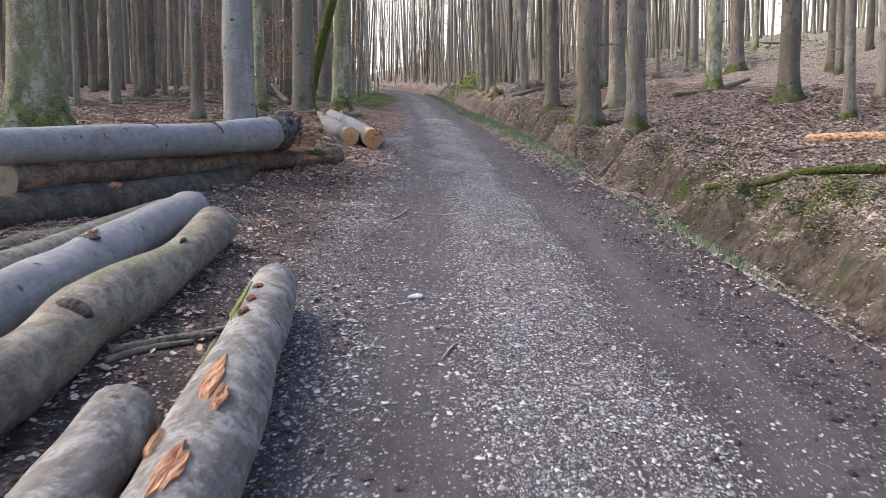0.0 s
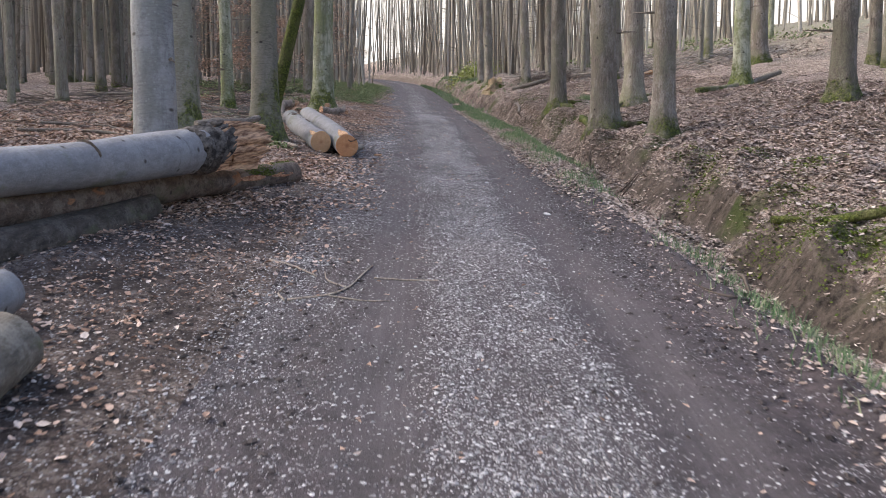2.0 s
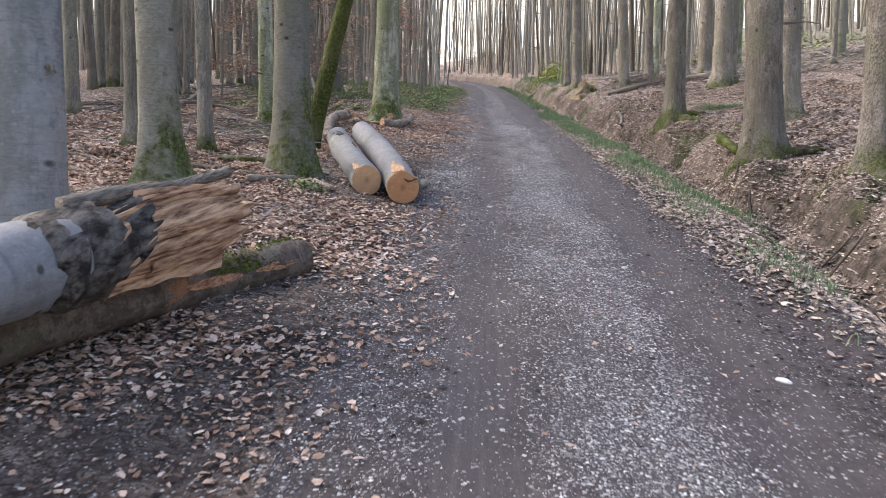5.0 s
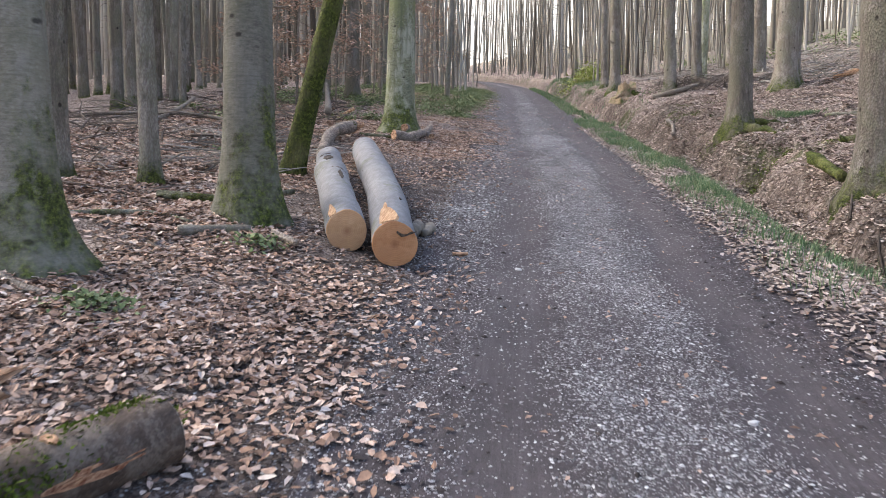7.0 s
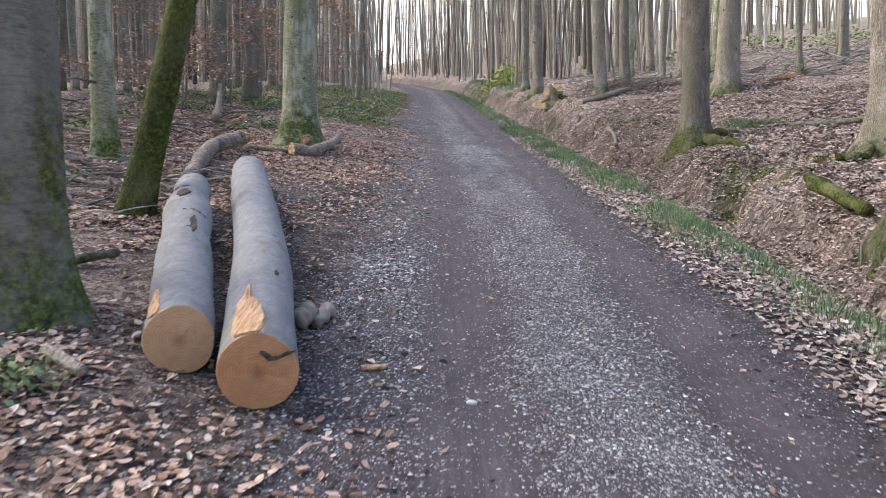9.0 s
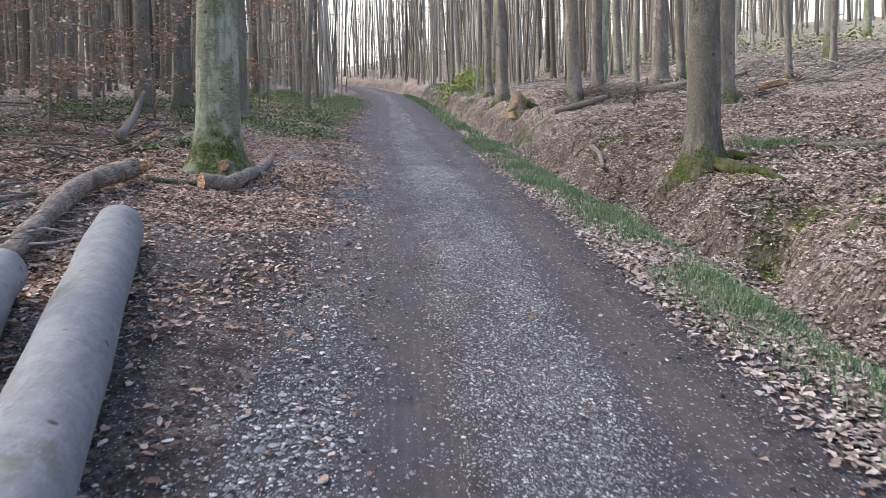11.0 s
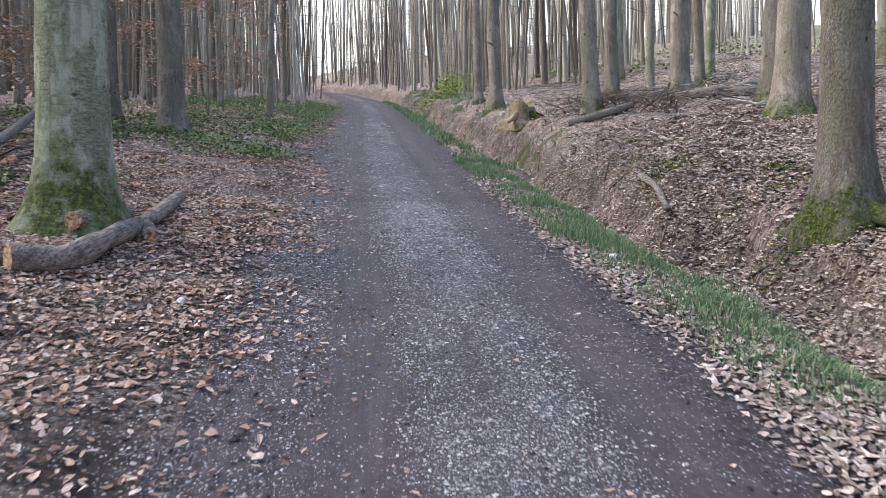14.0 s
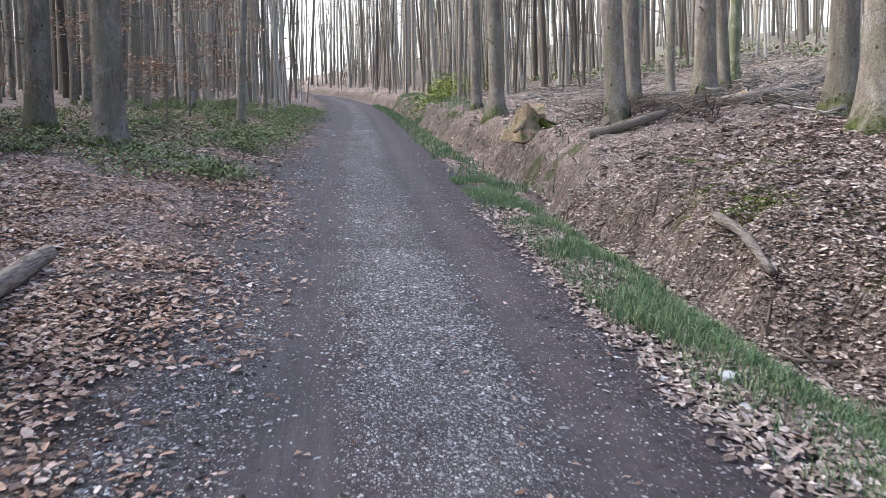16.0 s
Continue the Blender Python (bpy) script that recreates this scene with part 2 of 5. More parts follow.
def log_material(name, base, dark, light, green, green_amt, wound=0.0, smooth=1.0):
    m = Mat(name, 0.75, 0.3)
    o = m.node("ShaderNodeVectorMath", Vector=m.coord("Object"))
    shift = m.node("ShaderNodeCombineXYZ", X=m.math("MULTIPLY", m.rnd(), 23.0), Y=m.math("MULTIPLY", m.rnd(), 57.0))
    m.to(shift.outputs[0], o.inputs[1])
    o = o.outputs[0]
    g = m.noise(m.scaled(o, (3, 0.8, 3)), 8.0, 8.0, 0.72)
    col = m.mix(m.ramp(g, (0.36, 1 - smooth), (0.62, 1.0)), dark, base)
    col = m.mix(m.ramp(m.noise(o, 6.0, 8.0, 0.8), (0.48, 0.0), (0.56, 0.85 * smooth)), col, light)
    col = m.mix(m.ramp(m.noise(m.scaled(o, (1, 0.6, 1)), 2.6, 7.0, 0.75), (0.60 - green_amt, 0.0), (0.68 - green_amt * 0.6, 0.8)), col, green)
    col = m.mix(m.ramp(m.noise(m.scaled(o, (0.25, 5, 0.25)), 4.0, 4.0, 0.6), (0.60, 0.0), (0.72, 0.6)), col, dark)
    col = m.mix(m.ramp(m.noise(m.scaled(o, (1, 0.25, 1)), 5.0, 5.0, 0.7), (0.58, 0.0), (0.70, 0.5)), col, dark)
    col = m.mix(m.ramp(m.voro(m.scaled(o, (1, 1.3, 1)), 4.5), (0.06, 0.9), (0.13, 0.0)), col, (0.045, 0.034, 0.028))
    col = m.mix(m.ramp(m.voro(o, 21.0), (0.08, 0.5), (0.22, 0.0)), col, light)
    if wound:
        w = m.ramp(m.noise(m.scaled(o, (1.5, 0.6, 1.5)), 4.0, 3.0, 0.5), (0.70 - wound, 0.0), (0.73 - wound, 1.0))
        col = m.mix(w, col, m.mix(m.noise(m.scaled(o, (9, 1, 9)), 8.0), (0.20, 0.08, 0.04), (0.45, 0.25, 0.13)))
    fine = m.noise(o, 70.0, 5.0, 0.75)
    col = m.mix(m.ramp(fine, (0.38, 0.45 * smooth), (0.58, 0.0)), col, dark)
    return m.done(col, m.math("ADD", g, m.math("MULTIPLY", fine, 0.5)), 0.6, 0.015)


def cut_material(name, a, b, heart):
    m = Mat(name, 0.7, 0.25)
    o = m.coord("Object")
    r = m.node("ShaderNodeVectorMath", Vector=o)
    r.operation = "LENGTH"
    rad = m.math("ADD", r.outputs["Value"], m.math("MULTIPLY", m.noise(o, 6.0, 3.0), 0.03))
    rings = m.math("SINE", m.math("MULTIPLY", rad, 420.0))
    col = m.mix(m.ramp(m.noise(o, 9.0, 5.0, 0.7), (0.35, 0.0), (0.7, 1.0)), a, b)
    col = m.mix(m.math("MULTIPLY", m.math("ADD", rings, 1.0), 0.10), col, heart)
    col = m.mix(m.ramp(rad, (0.02, 0.9), (0.065, 0.0)), col, heart)
    col = m.mix(m.ramp(m.noise(o, 4.5, 6.0, 0.7), (0.52, 0.0), (0.66, 0.5)), col, heart)
    saw = m.noise(m.scaled(o, (2, 2, 30)), 9.0, 4.0, 0.7)
    col = m.mix(m.ramp(saw, (0.40, 0.25), (0.55, 0.0)), col, heart)
    return m.done(col, m.noise(m.scaled(o, (1, 1, 14)), 30.0, 4.0), 0.35, 0.006)


def island_material(name, *stops, rough=0.85, trans=0.0):
    m = Mat(name, rough, 0.2)
    o = m.coord("Object")
    col = m.mix(1.0, m.ramp(m.island(), *stops), m.ramp(m.noise(o, 45.0, 3.0), (0.3, 0.75), (0.7, 1.15)), "MULTIPLY")
    m.b.inputs["Transmission Weight"].default_value = trans
    return m.done(col)


def wood_material(name, a, b, stain=None, fibre=(14, 1.2, 14)):
    m = Mat(name, 0.8, 0.2)
    o = m.coord("Object")
    g = m.noise(m.scaled(o, fibre), 5.0, 6.0, 0.6)
    col = m.mix(m.ramp(g, (0.36, 0.0), (0.60, 1.0)), a, b)
    if stain:
        col = m.mix(m.ramp(m.noise(o, 5.0, 5.0, 0.7), (0.5, 0.0), (0.62, 0.9)), col, stain)
    return m.done(col, g, 0.8, 0.02)


ROAD = road_material()
LITTER = litter_material()
BEECH = bark_material("smooth_beech_bark", (0.31, 0.295, 0.245), (0.17, 0.158, 0.13), (0.38, 0.362, 0.315), (0.20, 0.20, 0.13), 1.0, False, 0.5, 2.0)
GREYBEECH = bark_material("silver_grey_beech_bark", (0.25, 0.255, 0.26), (0.15, 0.152, 0.155), (0.36, 0.365, 0.37), (0.19, 0.195, 0.17), 0.3, False, 0.6, 1.0)
GREENBEECH = bark_material("algae_green_beech_bark", (0.31, 0.315, 0.215), (0.11, 0.115, 0.08), (0.47, 0.47, 0.38), (0.19, 0.21, 0.10), 0.9, False)
MOSSTREE = bark_material("moss_covered_bark", (0.19, 0.19, 0.07), (0.08, 0.075, 0.04), (0.24, 0.24, 0.10), (0.20, 0.23, 0.05), 5.0, True)
MOSSROOT = bark_material("mossy_root_bark", (0.16, 0.135, 0.10), (0.06, 0.05, 0.036), (0.22, 0.195, 0.15), (0.09, 0.11, 0.03), 1.2, True)
SPRUCE = bark_material("grey_brown_spruce_bark", (0.31, 0.268, 0.225), (0.135, 0.112, 0.092), (0.42, 0.38, 0.335), (0.24, 0.23, 0.165), 0.42, True)
# PINE is paler than its bark: haze among the left trunks, put into the colour
PINE = bark_material("hazed_conifer_bark", (0.33, 0.298, 0.255), (0.14, 0.122, 0.10), (0.45, 0.415, 0.37), (0.29, 0.285, 0.215), 0.3, True)
LOG_GREY = log_material("blue_grey_beech_log_bark", (0.27, 0.27, 0.285), (0.15, 0.145, 0.148), (0.35, 0.355, 0.37), (0.17, 0.175, 0.12), 0.03, smooth=0.55)
LOG_OLIVE = log_material("olive_beech_log_bark", (0.235, 0.205, 0.165), (0.10, 0.085, 0.066), (0.31, 0.285, 0.24), (0.175, 0.19, 0.095), 0.08)
# LOG_DARK: the darkest bark tone, for the lowest logs of the pile
LOG_DARK = log_material("darkest_log_bark", (0.105, 0.086, 0.072), (0.036, 0.029, 0.024), (0.16, 0.138, 0.118), (0.11, 0.12, 0.065), 0.04, 0.0)
LOG_TORN = log_material("brown_log_bark_torn_orange", (0.165, 0.118, 0.088), (0.055, 0.04, 0.032), (0.24, 0.195, 0.16), (0.12, 0.125, 0.07), 0.03, 0.06)
LOG_FRONT = log_material("speckled_grey_log_bark", (0.235, 0.22, 0.205), (0.10, 0.088, 0.08), (0.38, 0.37, 0.355), (0.17, 0.175, 0.085), 0.04, 0.0)
CUT = cut_material("fresh_cut_beech_wood", (0.50, 0.24, 0.11), (0.68, 0.38, 0.20), (0.28, 0.11, 0.05))
CUT_PALE = cut_material("pale_cut_beech_wood", (0.55, 0.33, 0.17), (0.70, 0.46, 0.28), (0.34, 0.16, 0.08))
CUT_OLD = cut_material("weathered_cut_wood", (0.30, 0.26, 0.22), (0.40, 0.35, 0.29), (0.16, 0.13, 0.10))
STRIPPED = wood_material("fresh_stripped_wood", (0.42, 0.22, 0.11), (0.70, 0.47, 0.29))
SPLINTER = wood_material("splintered_beech_wood", (0.13, 0.058, 0.032), (0.66, 0.42, 0.26), fibre=(5, 0.35, 7))
ROT = wood_material("blackened_rotten_wood", (0.025, 0.02, 0.017), (0.12, 0.095, 0.075), (0.17, 0.13, 0.10))
WOUND = wood_material("torn_orange_inner_wood", (0.20, 0.075, 0.04), (0.52, 0.30, 0.18))
BARKLESS = wood_material("weathered_barkless_wood", (0.11, 0.085, 0.07), (0.36, 0.30, 0.255), (0.10, 0.085, 0.065))
TORNBARK = wood_material("torn_grey_bark", (0.015, 0.012, 0.010), (0.17, 0.15, 0.135), (0.018, 0.014, 0.012), fibre=(4, 1, 4))
PALETWIG = wood_material("pale_weathered_twig", (0.20, 0.16, 0.125), (0.46, 0.39, 0.32))
MOSSFILM = wood_material("green_moss_film", (0.055, 0.065, 0.018), (0.21, 0.24, 0.06), (0.15, 0.15, 0.12))
REDSCAR = wood_material("dark_red_inner_bark", (0.06, 0.025, 0.018), (0.20, 0.085, 0.055))
DEADWOOD = wood_material("grey_dead_wood", (0.10, 0.08, 0.065), (0.27, 0.235, 0.20))
STUMPWOOD = wood_material("weathered_stump_wood", (0.16, 0.11, 0.07), (0.42, 0.32, 0.21), (0.13, 0.15, 0.06))
LEAF_PALE = island_material("bleached_beech_leaves", (0.0, (0.10, 0.073, 0.06)), (0.25, (0.26, 0.20, 0.168)), (0.6, (0.42, 0.335, 0.283)), (0.9, (0.56, 0.47, 0.415)), (1.0, (0.64, 0.56, 0.505)), rough=0.7)
LEAF = island_material("dry_beech_leaves", (0.0, (0.10, 0.065, 0.05)), (0.25, (0.27, 0.165, 0.115)), (0.6, (0.47, 0.32, 0.24)), (0.9, (0.61, 0.47, 0.39)), (1.0, (0.68, 0.585, 0.52)), rough=0.7)
STONE = island_material("pale_limestone_gravel", (0.0, (0.14, 0.133, 0.137)), (0.45, (0.27, 0.258, 0.262)), (0.8, (0.44, 0.43, 0.432)), (1.0, (0.68, 0.675, 0.665)), rough=0.8)
CLOD = island_material("dark_earth_clods", (0.0, (0.025, 0.02, 0.02)), (1.0, (0.085, 0.07, 0.066)), rough=0.9)
GRASS = island_material("fresh_grass", (0.0, (0.085, 0.15, 0.07)), (0.6, (0.17, 0.255, 0.125)), (1.0, (0.37, 0.39, 0.24)), rough=0.6)
HERB = island_material("green_undergrowth_leaves", (0.0, (0.08, 0.11, 0.045)), (0.6, (0.18, 0.225, 0.10)), (1.0, (0.32, 0.355, 0.19)), rough=0.9)
BUSHLEAF = island_material("young_yellow_green_leaves", (0.0, (0.12, 0.16, 0.03)), (1.0, (0.32, 0.36, 0.08)), rough=0.6)
COPPER = island_material("copper_winter_beech_leaves", (0.0, (0.34, 0.21, 0.15)), (1.0, (0.62, 0.47, 0.38)), rough=0.7)
TWIG = island_material("bare_twigs", (0.0, (0.07, 0.055, 0.045)), (1.0, (0.19, 0.155, 0.13)))
GREYTWIG = island_material("weathered_grey_brushwood", (0.0, (0.10, 0.085, 0.072)), (0.6, (0.22, 0.195, 0.17)), (1.0, (0.40, 0.37, 0.335)))
MOSS = island_material("green_cushion_moss", (0.0, (0.05, 0.075, 0.01)), (1.0, (0.15, 0.19, 0.03)))


# ---- the lie of the land ----
CY = np.array([-40, 0, 6, 15, 23, 35, 40, 60, 80, 110, 130, 160.0])
CX = np.array([1.9, 1.35, 1.25, 0.9, 0.6, -0.3, -0.55, -1.6, -3.2, -7.5, -14, -30.0])
PU = np.array([-200, -60, -12, -6, -4.2, -3.2, -2.5, -1.6, 0, 1.3, 1.7, 2.05, 2.4, 2.65, 3.0, 3.35, 4.0, 5.0, 10, 30, 60, 120, 400.0])
PZ = np.array([0.0, 0.2, 0.45, 0.35, 0.27, 0.18, 0.08, 0.0, 0.02, 0.0, 0.04, -0.1, -0.3, -0.2, 0.25, 0.48, 0.66, 0.84, 1.7, 5.8, 10, 14, 14.0])


def mid(y):
    """x of the track's centre line."""
    return np.interp(y, CY, CX)


_lat = rng.random((64, 64))


def vnoise(x, y, s):
    """Smooth value noise, 0 to 1, with features of s metres."""
    x, y = np.asarray(x) / s + 900, np.asarray(y) / s + 900
    i, j = np.floor(x).astype(int), np.floor(y).astype(int)
    f, g = x - i, y - j
    f, g = f * f * (3 - 2 * f), g * g * (3 - 2 * g)
    at = lambda a, b: _lat[a % 64, b % 64]
    return (at(i, j) * (1 - f) + at(i + 1, j) * f) * (1 - g) + (at(i, j + 1) * (1 - f) + at(i + 1, j + 1) * f) * g


def height(x, y):
    x, y = np.asarray(x, float), np.asarray(y, float)
    u = x - mid(y)
    ragged = (vnoise(x + 31, y, 1.5) - 0.5) * 0.75 + (vnoise(x, y + 17, 0.5) - 0.5) * 0.45
    u = u + ragged * np.interp(u, [2.1, 2.5, 3.1, 3.9], [0, 1, 1, 0])
    near = np.interp(y, [9, 14], [1, 0]) * np.interp(u, [1.4, 1.75, 2.1, 2.4, 2.65, 3.0, 3.5, 5, 9], [0, 0.12, 0.22, 0.2, 0.27, 0.3, 0.36, 0.25, 0])
    far = np.interp(y, [24, 36], [0, 0.25]) * np.interp(u, [2.6, 3.4, 5, 9], [0, 1, 1, 0])
    rough = np.interp(np.abs(u), [1.0, 1.6, 2.5, 6, 30], [0.02, 0.05, 0.10, 0.16, 0.5])
    bumps = (vnoise(x, y, 0.9) - 0.5) * rough + (vnoise(x, y, 0.23) - 0.5) * rough * 0.5 + (vnoise(x, y, 0.08) - 0.5) * np.minimum(rough, 0.1) * 0.25
    bank = np.interp(u, [2.3, 2.7, 3.6, 4.8], [0, 1, 1, 0.15]) * np.interp(u, [5, 9], [1, 0]) * np.interp(y, [13, 19], [1, 0.6]) * ((vnoise(x + 7, y, 0.62) - 0.5) * 0.30 + (vnoise(x, y, 0.3) - 0.5) * 0.20 + (vnoise(x, y, 0.14) - 0.5) * 0.09)
    bank = bank + 0.085 * np.exp(-((u - 1.36) / 0.14) ** 2) * np.interp(y, [13, 17], [1, 0.15]) * (0.35 + vnoise(x, y + 5, 0.25) * 0.5 + vnoise(x, y, 0.1) * 0.35)
    ruts = -0.025 * np.exp(-((u + 0.8) / 0.2) ** 2) - 0.03 * np.exp(-((u - 0.48) / 0.22) ** 2)
    prof = np.interp(u, PU, PZ)
    flat = np.interp(y, [8, 13], [0.9, 0]) * np.interp(u, [-6, -1.6], [1, 0]) * 0.2
    flat = np.minimum(flat, np.maximum(prof, 0)) * (u < 0)
    return prof - near + far - flat + bumps + bank + ruts


def ground_z(x, y):
    return float(height(x, y))


# ---- mesh helpers ----
def mesh(name, verts, faces, mat, smooth=True, uvs=None):
    me = bpy.data.meshes.new(name)
    verts = np.asarray(verts, np.float32)
    if isinstance(faces, np.ndarray):
        k = faces.shape[1]
        me.vertices.add(len(verts)), me.loops.add(faces.size), me.polygons.add(len(faces))
        me.vertices.foreach_set("co", verts.ravel())
        me.loops.foreach_set("vertex_index", faces.ravel().astype(np.int32))
        me.polygons.foreach_set("loop_start", np.arange(0, faces.size, k, dtype=np.int32))
        me.polygons.foreach_set("loop_total", np.full(len(faces), k, np.int32))
        me.update(calc_edges=True)
    else:
        me.from_pydata(verts.tolist(), [], faces)
    me.polygons.foreach_set("use_smooth", [smooth] * len(me.polygons))
    if uvs is not None:
        layer = me.uv_layers.new(name="UVMap")
        ids = np.zeros(len(me.loops), np.int32)
        me.loops.foreach_get("vertex_index", ids)
        layer.data.foreach_set("uv", np.asarray(uvs, np.float32)[ids].ravel())
    me.materials.append(mat)
    return me


def part(name, me, parent, label=""):
    ob = new(name, me)
    ob.parent = parent
    return tagged(ob, label)


def stuff(name, verts, faces, mat, label, category, smooth=True):
    return tagged(new(name, mesh(name, verts, np.asarray(faces), mat, smooth)), label, category, kind="stuff")


def tube(points, radii, sides=10, wobble=0.0, seed=0, cap=True, freq=3.0):
    """Verts and faces of a round, slightly lumpy stem along points."""
    P = np.asarray(points, float)
    D = np.gradient(P, axis=0)
    D /= np.linalg.norm(D, axis=1)[:, None]
    ref = np.array([0, 0, 1.0]) if abs(D[0, 2]) < 0.8 else np.array([1.0, 0, 0])
    A = np.cross(D, ref)
    A /= np.linalg.norm(A, axis=1)[:, None]
    B = np.cross(A, D)
    th = np.arange(sides) * 2 * np.pi / sides
    R = np.asarray(radii, float)[:, None] * np.ones((1, sides))
    if wobble:
        s = np.arange(len(P))[:, None] * 0.37
        R = R * (1 + wobble * (np.sin(th * 2 + s * freq + seed) * 0.5 + np.sin(th * 3 - s * 1.7 * freq + seed * 2.1) * 0.3 + np.sin(s * freq * 1.3 + seed * 3) * 0.5 + np.sin(th * 5 + s * 2.3 * freq) * 0.15))
    V = P[:, None] + R[..., None] * (np.cos(th)[None, :, None] * A[:, None] + np.sin(th)[None, :, None] * B[:, None])
    V = V.reshape(-1, 3)
    n = len(P)
    i, j = np.meshgrid(np.arange(n - 1), np.arange(sides), indexing="ij")
    k = (j + 1) % sides
    F = np.stack([i * sides + j, i * sides + k, (i + 1) * sides + k, (i + 1) * sides + j], -1).reshape(-1, 4).tolist()
    if cap:
        F.append(list(range(sides))[::-1])
        F.append(list(range((n - 1) * sides, n * sides)))
    return V, F


def spline(points, n):
    """n points on a smooth line through points (any number of columns)."""
    P = np.asarray(points, float)
    t = np.linspace(0, len(P) - 1, n)
    i = np.clip(t.astype(int), 0, len(P) - 2)
    f = (t - i)[:, None]
    Q = np.vstack([2 * P[0] - P[1], P, 2 * P[-1] - P[-2]])
    a, b, c, d = Q[i], Q[i + 1], Q[i + 2], Q[i + 3]
    return 0.5 * (2 * b + (c - a) * f + (2 * a - 5 * b + 4 * c - d) * f**2 + (3 * b - a - 3 * c + d) * f**3)


def join(pieces):
    V, F, n = [], [], 0
    for v, f in pieces:
        V.append(v)
        F += [[a + n for a in q] for q in f]
        n += len(v)
    return np.vstack(V), F


# ---- ground and road ----
def land():
    us = np.unique(np.round(np.concatenate([
        np.linspace(-400, -60, 12), np.linspace(-60, -14, 40), np.arange(-14, -5, 0.25), np.arange(-5, -1.75, 0.12),
        np.arange(-1.75, 1.5, 0.05), np.arange(1.5, 4.2, 0.06), np.arange(4.2, 9, 0.16), np.arange(9, 20, 0.5), np.linspace(20, 60, 40), np.linspace(60, 400, 14)]), 3))
    ys = np.unique(np.round(np.concatenate([np.linspace(-400, -30, 12), np.linspace(-30, -4, 40), np.arange(-4, 30, 0.1), np.arange(30, 50, 0.2),
                                            np.arange(50, 120, 0.7), np.linspace(120, 180, 30), np.linspace(180, 600, 16)]), 3))
    U, Y = np.meshgrid(us, ys, indexing="ij")
    X = U + mid(Y)
    Z = height(X, Y)
    n, k = U.shape
    i, j = np.meshgrid(np.arange(n - 1), np.arange(k - 1), indexing="ij")
    F = np.stack([i * k + j, (i + 1) * k + j, (i + 1) * k + j + 1, i * k + j + 1], -1).reshape(-1, 4)
    um = (us[:-1] + us[1:]) / 2
    is_road = np.repeat((um > -1.72) & (um < 1.48), k - 1)
    V, UV = np.stack([X, Y, Z], -1).reshape(-1, 3), np.stack([U, Y], -1).reshape(-1, 2)
    for name, sel, mat, label, cat in (("road", is_road, ROAD, "unpaved grey forest track of compacted gravel and earth", "road"),
                                       ("ground", ~is_road, LITTER, "forest floor of dry fallen leaves, bare soil and moss", "ground")):
        f = F[sel]
        ids, inv = np.unique(f, return_inverse=True)
        tagged(new(name, mesh(name, V[ids], inv.reshape(-1, 4), mat, True, UV[ids])), label, cat, kind="structure")


land()


def sky_backdrop():
    """The bright hazy sky low behind the trunks, far outside the wood."""
    m = Mat("hazy_white_sky", 1.0, 0.0)
    m.b.inputs["Emission Color"].default_value, m.b.inputs["Emission Strength"].default_value = (1.0, 0.95, 0.89, 1), 0.5
    m.done((0.0, 0.0, 0.0))
    th = np.arange(48) * 2 * np.pi / 48
    ring = np.stack([230 * np.cos(th), 40 + 230 * np.sin(th)], -1)
    V = np.vstack([np.column_stack([ring, np.full(48, z)]) for z in (-12.0, 48.0)])
    F = np.array([[k, (k + 1) % 48, 48 + (k + 1) % 48, 48 + k] for k in range(48)])
    tagged(new("backdrop", mesh("backdrop", V, F, m.m)), "pale hazy sky behind the wood", "sky", kind="structure")


sky_backdrop()


# ---- loose cover: leaves, gravel, grass ----
def scatter_leaves(n, pick, size, name, mat, label, lift=0.012, fine=False):
    """n small folded leaves; pick(n) gives x and y."""
    x, y = pick(n)
    z = height(x, y) + rng.uniform(0.0, lift, len(x)) + 0.006
    n = len(x)
    s = size * rng.uniform(0.55, 1.25, n) * np.interp(y, [7.5, 10.5], [0.75, 1])
    shape = np.array([[-0.5, 0, 0.0], [0.04, 0.31, 1.0], [0.55, 0, 0.1], [-0.06, -0.31, 1.0]])
    if fine:
        shape = np.array([[-0.5, 0, 0.0], [-0.2, 0.3, 1.0], [0.27, 0.27, 1.0], [0.55, 0, 0.1], [0.25, -0.28, 1.0], [-0.22, -0.29, 1.0]])
    k = len(shape)
    a, tilt, turn = rng.uniform(0, 6.283, n), rng.normal(0, 0.19, n), rng.normal(0, 0.19, n)
    fold = rng.uniform(-0.12, 0.22, n)
    L = np.repeat(shape[None], n, 0) * s[:, None, None]
    L[:, :, 0] += rng.normal(0, 0.07, (n, k)) * s[:, None]
    L[:, :, 2] = shape[None, :, 2] * (fold * s)[:, None] + rng.normal(0, 0.05, (n, k)) * s[:, None]
    L[:, :, 1] *= rng.uniform(0.65, 1.25, n)[:, None]
    L[:, :, 2] += L[:, :, 0] * np.sin(tilt)[:, None] + L[:, :, 1] * np.sin(turn)[:, None]
    c, sn = np.cos(a)[:, None], np.sin(a)[:, None]
    W = np.stack([L[:, :, 0] * c - L[:, :, 1] * sn, L[:, :, 0] * sn + L[:, :, 1] * c, L[:, :, 2]], -1)
    W[:, :, 2] -= np.minimum(W[:, :, 2].min(1), 0)[:, None] * 0.8
    W += np.stack([x, y, z], -1)[:, None]
    F = np.arange(n * 4).reshape(-1, 4)
    if fine:
        F = (np.arange(n)[:, None, None] * 6 + np.array([[0, 1, 2, 3], [0, 3, 4, 5]])[None]).reshape(-1, 4)
    return stuff(name, W.reshape(-1, 3), F, mat, label, "leaves", False)


